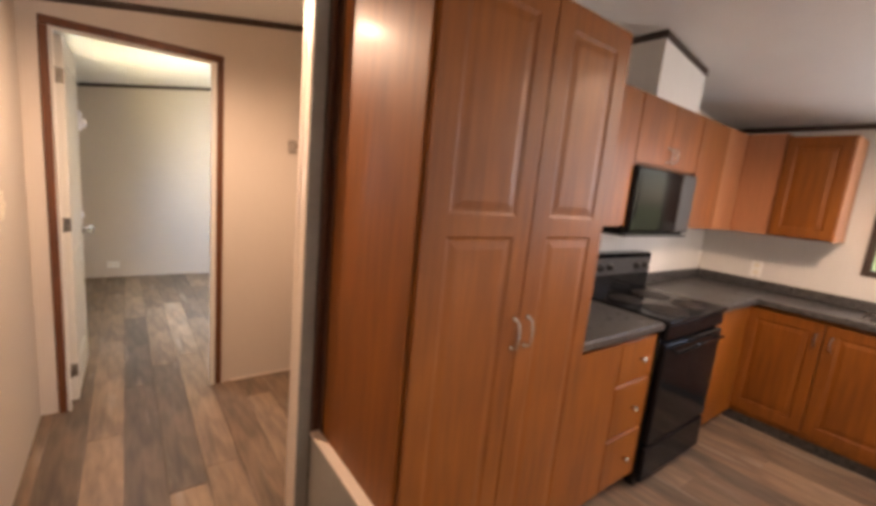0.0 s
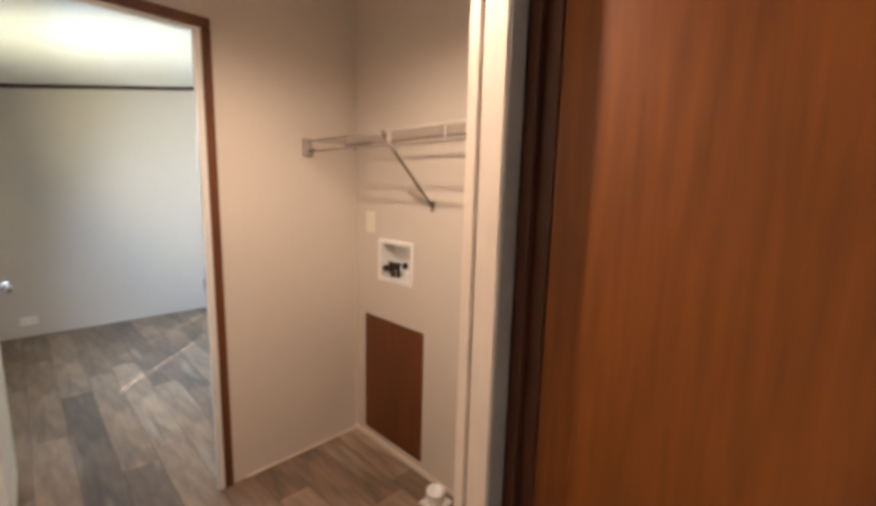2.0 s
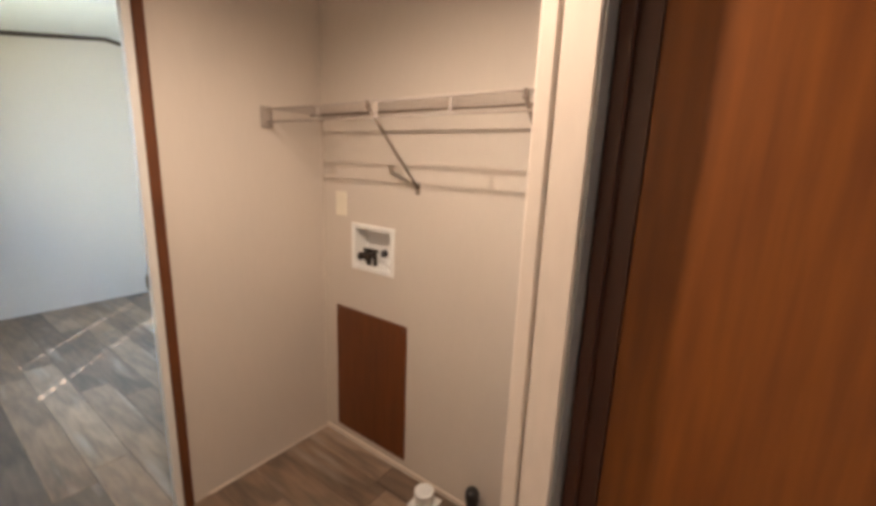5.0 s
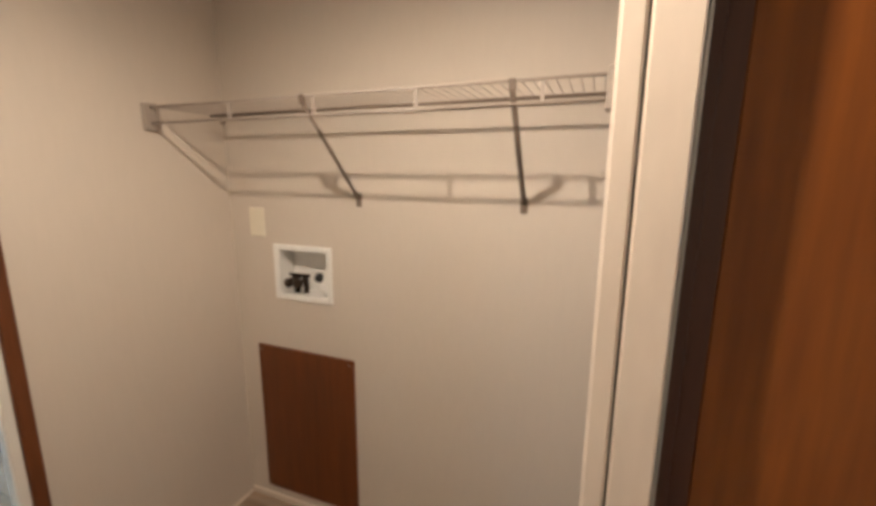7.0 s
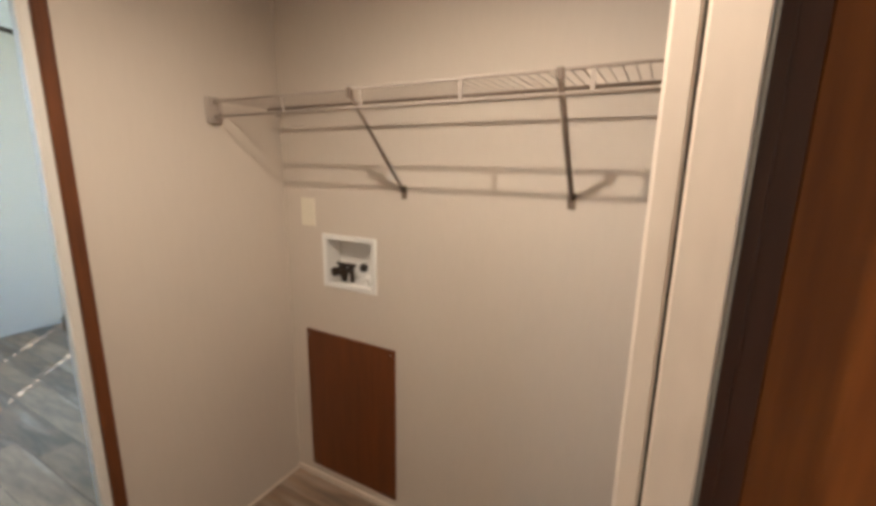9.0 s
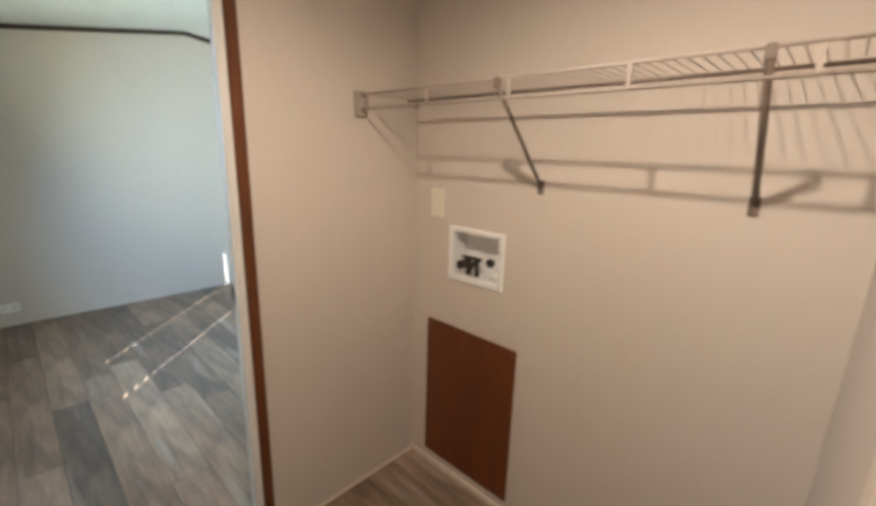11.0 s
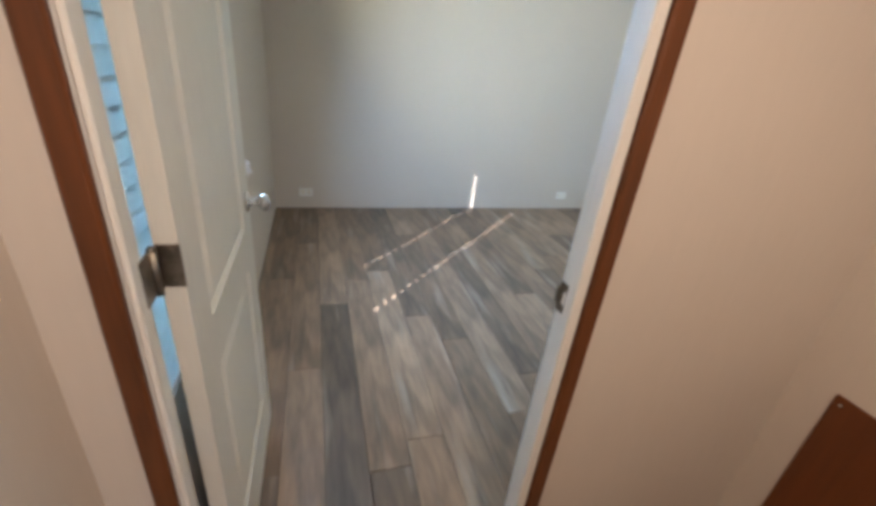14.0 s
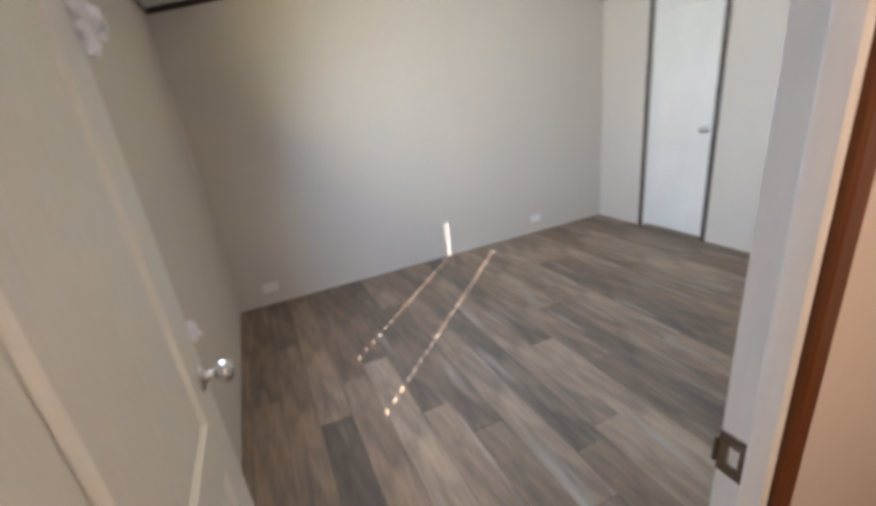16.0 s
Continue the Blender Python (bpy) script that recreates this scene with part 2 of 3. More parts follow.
def wall_x(name, x0, x1, y0, y1, material, holes=()):
    """A wall along y between x0 and x1, up to the ceiling, with holes (ya, yb, za, zb)."""
    top = max(ceil_z(x0), ceil_z(x1)) + 0.04
    items, y = [], y0
    for ya, yb, za, zb in sorted(holes):
        items.append((x0, x1, y, ya, 0, top))
        if za > 0:
            items.append((x0, x1, ya, yb, 0, za))
        items.append((x0, x1, ya, yb, zb, top))
        y = yb
    items.append((x0, x1, y, y1, 0, top))
    return tagged(boxes(name, material, items), kind="structure")


def wall_y(name, x0, x1, y0, y1, material, hole=None):
    """A wall along x whose top follows the ceiling, with one hole (xa, xb, zb) from the floor."""
    xs = sorted({x0, x1, *([RIDGE] if x0 < RIDGE < x1 else []), *(hole[:2] if hole else [])})

    def build(bm):
        for a, b in zip(xs, xs[1:]):
            z = hole[2] if hole and a >= hole[0] - 1e-6 and b <= hole[1] + 1e-6 else 0
            v = [bm.verts.new(p) for p in ((a, y0, z), (b, y0, z), (b, y0, ceil_z(b) + 0.03), (a, y0, ceil_z(a) + 0.03),
                                           (a, y1, z), (b, y1, z), (b, y1, ceil_z(b) + 0.03), (a, y1, ceil_z(a) + 0.03))]
            for q in ((0, 1, 2, 3), (5, 4, 7, 6), (4, 0, 3, 7), (1, 5, 6, 2), (4, 5, 1, 0), (3, 2, 6, 7)):
                bm.faces.new([v[i] for i in q])
    return tagged(make(name, build, material), kind="structure")


D_L, D_R, D_T = -0.196, 0.518, 2.04   # clear opening of the bedroom door
WIN = (3.24, 4.54, 0.54, 2.04)        # bedroom window y, z
KWIN = (-0.42, 0.66, 1.14, 1.98)      # kitchen window y, z
CLO = (5.18, 5.80)                    # closet door y
wall_x("wall_west", WX - 0.12, WX, REAR - 0.1, FAR + 0.12, M_WALL, [WIN])
wall_y("wall_bedroom_door", WX, KR, DY0, DY1, M_WALL, (D_L - 0.018, D_R + 0.018, D_T + 0.018))
wall_y("wall_north", WX, BR + 0.1, FAR, FAR + 0.12, M_WALL)
wall_x("wall_bedroom_east", BR, BR + 0.1, DY1, FAR, M_WALL, [(CLO[0], CLO[1], 0, 2.03)])
wall_x("wall_laundry", LB, LB + 0.1, PY1, DY0, M_WALL, [(2.655, 2.89, 0.965, 1.152)])
wall_y("wall_partition", 0.662, KR, PY0, PY1, M_WHITEWALL)
boxes_side = tagged(boxes("wall_laundry_side", M_WALL, [(0.645, LB, PY1, PY1 + 0.004, 0, 2.30)]), kind="structure")
wall_x("wall_east", KR, KR + 0.12, REAR - 0.1, PY1, M_WHITEWALL, [KWIN])
FILL_WIN = (0.72, 2.48, 0.86, 2.04)       # unseen living room window, added to let fill light in: x, z
tagged(boxes("wall_south", M_WHITEWALL, [(WX, FILL_WIN[0], REAR - 0.1, REAR, 0, 2.30), (FILL_WIN[1], KR, REAR - 0.1, REAR, 0, 2.30), (FILL_WIN[0], FILL_WIN[1], REAR - 0.1, REAR, 0, FILL_WIN[2]), (FILL_WIN[0], FILL_WIN[1], REAR - 0.1, REAR, FILL_WIN[3], 2.30)]), kind="structure")
wall_y("wall_south_gable", WX, KR, REAR - 0.1, REAR - 0.002, M_WHITEWALL, (WX, KR, 2.30))
boxes("wall_closet_back", M_WALL, [(BR + 0.7, BR + 0.76, 4.6, FAR, 0, 2.3)])["kind"] = "structure"


def ceiling(bm):
    a, b = REAR - 0.2, FAR + 0.25
    pts = [(WX - 0.2, ceil_z(WX - 0.2)), (RIDGE, RZ), (KR + 0.4, ceil_z(KR + 0.4))]
    prof = [*pts, *[(x, z + 0.1) for x, z in pts[::-1]]]
    lo, hi = [bm.verts.new((x, a, z)) for x, z in prof], [bm.verts.new((x, b, z)) for x, z in prof]
    for i in range(6):
        bm.faces.new((lo[i], lo[(i + 1) % 6], hi[(i + 1) % 6], hi[i]))
    bm.faces.new(lo)
    bm.faces.new(hi)


tagged(make("ceiling", ceiling, M_CEIL), kind="structure")
floor = tagged(boxes("floor", M_SUB, [(WX - 0.1, KR + 0.1, REAR - 0.1, FAR + 0.1, -0.16, -0.004)]), kind="structure")
tagged(boxes("ground", M_GRASS, [(-2500, 2500, -2500, 2500, -0.9, -0.7)]), kind="structure")


def crown(name, x0, x1, y, side):
    """A dark strip under the sloping ceiling on a wall along x; side: +1 or -1, the way that it stands out."""
    xs = [x0, RIDGE, x1] if x0 < RIDGE < x1 else [x0, x1]

    def build(bm):
        for a, b in zip(xs, xs[1:]):
            for d0, d1, t in ((0.0, 0.034, 0.010), (0.0, 0.014, 0.018)):
                v = [bm.verts.new(p) for p in ((a, y, ceil_z(a) - d1), (b, y, ceil_z(b) - d1), (b, y, ceil_z(b) - d0 + 0.002), (a, y, ceil_z(a) - d0 + 0.002))]
                w = [bm.verts.new((*(c.co.x, c.co.y + side * t), c.co.z)) for c in v]
                bm.faces.new(v)
                bm.faces.new(w[::-1])
                for i in range(4):
                    bm.faces.new((v[i], v[(i + 1) % 4], w[(i + 1) % 4], w[i]))
    return tagged(make(name, build, M_DARKTRIM), kind="structure")


crown("trim_bedroom_end", WX, BR, FAR, -1)
crown("trim_hall", WX, LB, DY0, -1)
crown("trim_bedroom_door_side", WX, BR, DY1, 1)
for nm, x0, x1, y0, y1 in (("trim_kitchen_east", KR - 0.014, KR, REAR, PY0), ("trim_bedroom_west", WX, WX + 0.014, DY1 + 0.02, FAR - 0.02),
                           ("trim_laundry", LB - 0.012, LB, PY1, DY0 - 0.018), ("trim_hall_west", WX, WX + 0.014, REAR, DY0 - 0.018),
                           ("trim_bedroom_east", BR - 0.012, BR, DY1 + 0.02, FAR - 0.02)):
    zt = min(ceil_z(x0), ceil_z(x1))
    tagged(boxes(nm, M_DARKTRIM, [(x0, x1, y0, y1, zt - 0.034, zt + 0.001, 0.003)]), kind="structure")
boxes("trim_laundry_shoe", M_CREAM, [(LB - 0.012, LB, PY1 + 0.01, DY0, 0, 0.028, 0.004), (PX + 0.05, LB - 0.012, DY0 - 0.010, DY0, 0, 0.012, 0.003)])["kind"] = "structure"

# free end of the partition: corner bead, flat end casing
# dark core: the shade in the bead gap is put into its colour
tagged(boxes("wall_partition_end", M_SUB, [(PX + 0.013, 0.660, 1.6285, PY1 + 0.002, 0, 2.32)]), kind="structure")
boxes("trim_partition_end", M_CREAM, [(PX, PX + 0.012, 1.6275, 1.6833, 0, 2.32, 0.003), (PX - 0.002, 0.645, 1.6866, 1.718, 0, 2.32, 0.004)])["kind"] = "structure"
# kitchen-side return of the cream trim, its shaded look put into the grey
tagged(boxes("trim_partition_kitchen_edge", M_GREY, [(PX + 0.004, 0.637, 1.622, 1.6268, 0, 2.32, 0.001)]), kind="structure")

# ---- bedroom door: jamb, stops, casing ----
boxes("door_1_jamb", M_JAMB, [(D_L - 0.018, D_L, DY0 - 0.002, DY1 + 0.004, 0, D_T + 0.018), (D_R, D_R + 0.018, DY0 - 0.006, DY1 + 0.004, 0, D_T + 0.018),
      (D_L, D_R, DY0 - 0.002, DY1 + 0.004, D_T, D_T + 0.018), (D_L, D_L + 0.010, 3.104, 3.132, 0, D_T, 0.003), (D_R - 0.010, D_R, 3.104, 3.132, 0, D_T, 0.003),
      (D_L + 0.01, D_R - 0.01, 3.104, 3.132, D_T - 0.01, D_T, 0.003)])["kind"] = "structure"
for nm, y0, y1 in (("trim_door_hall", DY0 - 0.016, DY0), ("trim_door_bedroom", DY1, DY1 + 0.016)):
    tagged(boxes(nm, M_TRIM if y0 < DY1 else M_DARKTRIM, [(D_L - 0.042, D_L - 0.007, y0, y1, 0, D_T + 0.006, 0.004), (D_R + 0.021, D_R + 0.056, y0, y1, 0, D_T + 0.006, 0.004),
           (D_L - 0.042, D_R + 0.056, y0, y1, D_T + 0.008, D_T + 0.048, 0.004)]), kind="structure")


def panel_leaf(name, w, h, t, panels, material, parent, at, rail=0.005):
    """A door leaf in its own frame: x along its width, z up, front face at y = 0. panels: (x0, x1, z0, z1) of moulded fields."""
    def build(bm):
        box(bm, 0, w, rail, t - rail, 0, h)
        xs = sorted({0, w, *[p[0] for p in panels], *[p[1] for p in panels]})
        for y0, y1 in ((0, rail), (t - rail, t)):
            for a, b in zip(xs, xs[1:]):
                cuts = sorted((p[2], p[3]) for p in panels if p[0] <= a + 1e-6 and p[1] >= b - 1e-6)
                z = 0
                for lo, hi in (*cuts, (h, h)):
                    if lo > z:
                        box(bm, a, b, y0, y1, z, lo)
                    z = hi
            for x0, x1, z0, z1 in panels:
                front = y0 == 0
                g, s = 0.016, 0.022
                yo, yi = (rail, 0.001) if front else (t - rail, t - 0.001)
                o = [bm.verts.new(p) for p in ((x0 + g, yo, z0 + g), (x1 - g, yo, z0 + g), (x1 - g, yo, z1 - g), (x0 + g, yo, z1 - g))]
                i = [bm.verts.new(p) for p in ((x0 + g + s, yi, z0 + g + s), (x1 - g - s, yi, z0 + g + s), (x1 - g - s, yi, z1 - g - s), (x0 + g + s, yi, z1 - g - s))]
                bm.faces.new(i)
                for k in range(4):
                    bm.faces.new((o[k], o[(k + 1) % 4], i[(k + 1) % 4], i[k]))
                # sloped sticking down from the frame
                e = [bm.verts.new(p) for p in ((x0, yi, z0), (x1, yi, z0), (x1, yi, z1), (x0, yi, z1))]
                d = [bm.verts.new(p) for p in ((x0 + 0.009, yo, z0 + 0.009), (x1 - 0.009, yo, z0 + 0.009), (x1 - 0.009, yo, z1 - 0.009), (x0 + 0.009, yo, z1 - 0.009))]
                for k in range(4):
                    bm.faces.new((e[k], e[(k + 1) % 4], d[(k + 1) % 4], d[k]))
    ob = make(name, build, material, None, at)
    ob.parent = parent
    return ob


def knob(parent, where, out):
    """A round knob with rose on both faces of a leaf; out: the way that it points."""
    out = Vector(out)

    def build(bm):
        lathe(bm, where, out, [(0, 0.031), (0.004, 0.031), (0.008, 0.022), (0.012, 0.012), (0.030, 0.011), (0.036, 0.020), (0.046, 0.027), (0.058, 0.026), (0.066, 0.016), (0.068, 0.004)])
    return part(make("knob", build, M_CHROME, parent), "polished chrome round knob")


bed_door = thing("bedroom_door", "cream painted two-panel interior door standing open", "door")
LEAF_W, LEAF_H, OPEN = 0.674, 2.02, 89.6
leaf_at = pose(-0.160, 3.216, 0.012, 0, 0, OPEN)
leaf = panel_leaf("leaf", LEAF_W, LEAF_H, 0.035, [(0.115, LEAF_W - 0.125, 0.20, 0.735), (0.115, LEAF_W - 0.125, 0.862, 1.90)], M_DOOR, bed_door, leaf_at, rail=0.009)
ax, side = leaf_at.to_3x3() @ Vector((1, 0, 0)), leaf_at.to_3x3() @ Vector((0, -1, 0))
for s in (1, -1):
    k_at = leaf_at @ Vector((LEAF_W - 0.045, 0 if s == 1 else 0.035, 0.925))
    knob(bed_door, k_at, side * s)
boxes("latch_plate", M_CHROME, [(LEAF_W - 0.001, LEAF_W + 0.002, 0.006, 0.029, 0.895, 0.955), (LEAF_W + 0.001, LEAF_W + 0.011, 0.012, 0.023, 0.917, 0.933, 0.002)], bed_door, at=leaf_at)
for z in (0.20, 1.05, 1.83):
    def hinge(bm, z=z):
        tube(bm, (-0.190, 3.192, z - 0.039), (-0.190, 3.192, z + 0.039), 0.0065, 10)
        tube(bm, (-0.190, 3.192, z + 0.039), (-0.190, 3.192, z + 0.045), 0.008, 10, 0.004)
        box(bm, -0.1965, -0.1925, 3.146, 3.190, z - 0.038, z + 0.038, 0.001)
        box(bm, -0.192, -0.189, 3.192, 3.2155, z - 0.038, z + 0.038)
        box(bm, -0.1885, -0.158, 3.2125, 3.2155, z - 0.038, z + 0.038, 0.001)
        for dz in (-0.028, 0, 0.028):
            lathe(bm, (-0.172, 3.2125, z + dz), (0, -1, 0), [(0, 0.005), (0.0015, 0.004)], 8)
    part(make("hinge", hinge, M_BRASS, bed_door), "aged steel butt hinge")
strike = boxes("strike_plate", M_BRASS, [(D_R - 0.002, D_R, 3.134, 3.141, 0.952, 1.016), (D_R - 0.002, D_R, 3.155, 3.1665, 0.952, 1.016), (D_R - 0.002, D_R, 3.141, 3.155, 0.952, 0.970), (D_R - 0.002, D_R, 3.141, 3.155, 0.998, 1.016), (D_R - 0.006, D_R + 0.001, 3.1665, 3.171, 0.964, 1.004, 0.001)])
tagged(strike, "worn steel strike plate on the door jamb", "strike plate")


def film(bm, where, size, seed):
    rnd = random.Random(seed)
    n = 7
    g = [[bm.verts.new((where[0] + i / n * size * 0.8 + rnd.uniform(-0.006, 0.006), where[1] + rnd.uniform(-0.014, 0.014), where[2] + (j / n - 0.5) * size * 1.5 - 0.03 * i / n + rnd.uniform(-0.008, 0.008))) for j in range(n + 1)] for i in range(n + 1)]
    for i in range(n):
        for j in range(n):
            if (i > 3 and (j < i - 3 or j > n + 2 - i)) or (i + j == n + 3 and i % 2):
                continue
            bm.faces.new((g[i][j], g[i + 1][j], g[i + 1][j + 1], g[i][j + 1]))


for where, size, seed in (((-0.176, 3.896, 1.66), 0.085, 3), ((-0.170, 3.896, 1.045), 0.036, 5)):
    ob = make("torn_film", lambda bm: film(bm, where, size, seed), M_PAPER)
    ob.modifiers.new("thick", "SOLIDIFY").thickness = 0.0015
    tagged(ob, "torn white protective film stuck on the door edge", "packaging film", "film scraps")

# ---- bedroom ----
closet = thing("closet_door", "closed white panelled closet door", "door")
clo_at = pose(BR + 0.012, CLO[1] - 0.004, 0.03, 0, 0, -90)
panel_leaf("leaf", CLO[1] - CLO[0] - 0.008, 1.99, 0.035, [(0.10, 0.512, 0.20, 0.80), (0.10, 0.512, 0.96, 1.88)], M_JAMB, closet, clo_at)
knob(closet, (BR + 0.012, CLO[0] + 0.06, 0.95), (-1, 0, 0))
boxes("trim_closet", M_DARKTRIM, [(BR - 0.014, BR, CLO[0] - 0.036, CLO[0], 0, 2.03, 0.003), (BR - 0.014, BR, CLO[1], CLO[1] + 0.036, 0, 2.03, 0.003),
      (BR - 0.014, BR, CLO[0] - 0.036, CLO[1] + 0.036, 2.032, 2.066, 0.003)])["kind"] = "structure"


def wall_plate(at, kind):
    """An ivory or white cover plate in its own frame: face towards -y."""
    ivory = M_PLASTIC if kind == "outlet" else M_IVORY
    if kind == "blank":
        ob = thing("wall_plate", "blank ivory cover plate on laundry wall", "cover plate", at=at)
        boxes("plate", ivory, [(-0.038, 0.038, -0.006, 0, -0.057, 0.057, 0.003)], ob)
        return ob
    ob = thing("light_switch" if kind == "switch" else "wall_outlet", "ivory toggle switch plate on the wall" if kind == "switch" else "white outlet plate low on the wall", "switch" if kind == "switch" else "outlet", at=at)
    boxes("plate", ivory, [(-0.036, 0.036, -0.006, 0, -0.058, 0.058, 0.003)], ob)
    if kind == "switch":
        boxes("toggle", ivory, [(-0.006, 0.006, -0.016, -0.004, -0.010, 0.014, 0.002)], ob)
    else:
        for dz in (-0.026, 0.026):
            boxes("socket", M_IVORY, [(-0.017, 0.017, -0.008, -0.005, dz - 0.014, dz + 0.014, 0.002)], ob)
    for dz in (-0.045, 0.045):
        make("screw", lambda bm: lathe(bm, (0, -0.0055, dz), (0, -1, 0), [(0, 0.004), (0.0015, 0.003)], 8), M_CHROME, ob)
    return ob


turn90 = lambda x, z: pose(x, FAR, z, 0, 90, 0)
for x in (-0.05, 2.60):
    wall_plate(turn90(x, 0.15), "outlet")
wall_plate(pose(WX, 2.55, 1.215, 0, 0, 90), "switch")
wall_plate(pose(LB, 2.980, 1.249, 0, 0, -90), "blank")
smoke = thing("smoke_alarm", "round white smoke alarm high on the wall", "smoke alarm")
make("body", lambda bm: lathe(bm, (1.88, FAR, 2.25), (0, -1, 0), [(0, 0.062), (0.012, 0.062), (0.026, 0.054), (0.032, 0.040), (0.034, 0.01)], 28), M_PLASTIC, smoke)

# window with frame, glass, and a closed blind whose cord slots let lines of sun in
win = tagged(boxes("window_1", M_PLASTIC, [(WX - 0.09, WX - 0.04, WIN[0], WIN[0] + 0.045, WIN[2], WIN[3]), (WX - 0.09, WX - 0.04, WIN[1] - 0.045, WIN[1], WIN[2], WIN[3]),
      (WX - 0.09, WX - 0.04, WIN[0] + 0.045, WIN[1] - 0.045, WIN[2], WIN[2] + 0.03), (WX - 0.09, WX - 0.04, WIN[0] + 0.045, WIN[1] - 0.045, WIN[3] - 0.04, WIN[3])]), kind="structure")
pane = boxes("pane", M_GLASS, [(WX - 0.070, WX - 0.066, WIN[0] + 0.045, WIN[1] - 0.045, WIN[2] + 0.03, WIN[3] - 0.04)], win)
pane.visible_shadow = False
blind = thing("window_blind", "closed white horizontal slat blind in the window", "blind")
CORDS, SLOT, PITCH = (3.935, 4.49), 0.034, 0.0535
boxes("headrail", M_SLAT, [(WX - 0.03, WX + 0.012, WIN[0] + 0.004, WIN[1] - 0.004, WIN[3] - 0.035, WIN[3] - 0.002, 0.003)], blind)
edges_y = [WIN[0] + 0.006, CORDS[0] - SLOT / 2, CORDS[0] + SLOT / 2, CORDS[1] - SLOT / 2, CORDS[1] + SLOT / 2, WIN[1] - 0.006]


def slat_build(bm):
    for a, b in zip(edges_y[::2], edges_y[1::2]):
        pts = [(-0.001 + 0.002 * k / 4 + 0.002 * math.sin(math.pi * k / 4), -0.031 + 0.062 * k / 4) for k in range(5)]
        for (x0, z0), (x1, z1) in zip(pts, pts[1:]):
            for dx in (0, 0.0016):
                bm.faces.new([bm.verts.new(p) for p in ((x0 + dx, a, z0), (x0 + dx, b, z0), (x1 + dx, b, z1), (x1 + dx, a, z1))])


first = make("slat", slat_build, M_SLAT)
n_slats = int((WIN[3] - 0.06 - WIN[2]) / PITCH)
for k in range(n_slats):
    ob = first if k == 0 else new("slat", first.data)
    ob.location = (WX - 0.012, 0, WIN[2] + 0.032 + PITCH * k)
    ob.parent = blind
rungs = boxes("ladder_cord", M_SLAT, [(WX - 0.016, WX - 0.010, c - SLOT / 2 - 0.002, c + SLOT / 2 + 0.002, WIN[2] + 0.008 + PITCH * k, WIN[2] + 0.008 + PITCH * k + 0.027) for c in CORDS for k in range(n_slats + 1)], blind)
rungs["kind"] = "stuff"

# ---- laundry ----
acc = thing("access_panel", "dark reddish-brown wooden access panel on the wall", "access panel")
boxes("board", M_PANEL, [(LB - 0.008, LB, 2.553, 3.020, 0.064, 0.737, 0.002)], acc)
for y in (2.572, 3.001):
    for z in (0.085, 0.716):
        make("screw", lambda bm: lathe(bm, (LB - 0.008, y, z), (-1, 0, 0), [(0, 0.006), (0.002, 0.004)], 8), M_CHROME, acc)

wb = thing("washer_outlet_box", "white recessed washer outlet box with dark valves", "outlet box")
Y0, Y1, Z0, Z1 = 2.637, 2.908, 0.947, 1.168
boxes("flange", M_PLASTIC, [(LB - 0.008, LB + 0.002, Y0, Y0 + 0.024, Z0, Z1, 0.003), (LB - 0.008, LB + 0.002, Y1 - 0.024, Y1, Z0, Z1, 0.003),
      (LB - 0.008, LB + 0.002, Y0 + 0.024, Y1 - 0.024, Z1 - 0.022, Z1, 0.003), (LB - 0.008, LB + 0.002, Y0 + 0.024, Y1 - 0.024, Z0, Z0 + 0.024, 0.003)], wb)
boxes("recess", M_PLASTIC, [(LB + 0.078, LB + 0.082, 2.657, 2.888, 0.967, 1.150), (LB + 0.001, LB + 0.078, 2.657, 2.661, 0.967, 1.150), (LB + 0.001, LB + 0.078, 2.884, 2.888, 0.967, 1.150),
      (LB + 0.001, LB + 0.078, 2.661, 2.884, 0.967, 0.971), (LB + 0.001, LB + 0.078, 2.661, 2.884, 1.146, 1.150)], wb)


def valve(bm, y, big):
    tube(bm, (LB + 0.035, y, 0.971), (LB + 0.035, y, 1.035), 0.012 if big else 0.009, 10)
    tube(bm, (LB + 0.035, y, 1.028), (LB - 0.012, y, 1.018), 0.015 if big else 0.011, 12)
    lathe(bm, (LB - 0.004, y, 1.019), (-1, 0, 0.05), [(0, 0.017), (0.018, 0.019), (0.022, 0.012)], 12)
    box(bm, LB + 0.02, LB + 0.03, y - 0.030, y + 0.030, 1.036, 1.050, 0.004)


part(make("valve", lambda bm: (valve(bm, 2.832, True), valve(bm, 2.790, False)), M_VALVE, wb), "dark bronze water valves")
part(make("drain_cap", lambda bm: (lathe(bm, (LB + 0.012, 2.705, 1.045), (-1, 0, 0.3), [(0, 0.017), (0.012, 0.017), (0.014, 0.006)], 12),), M_BLACKMATT, wb), "black drain knockout")
part(make("drain_pipe", lambda bm: tube(bm, (LB + 0.030, 2.690, 0.972), (LB + 0.012, 2.690, 1.012), 0.014, 12), M_PLASTIC, wb), "white drain stub")

shelf = thing("wire_shelf", "taupe coated wire shelf on wall braces", "wire shelf")
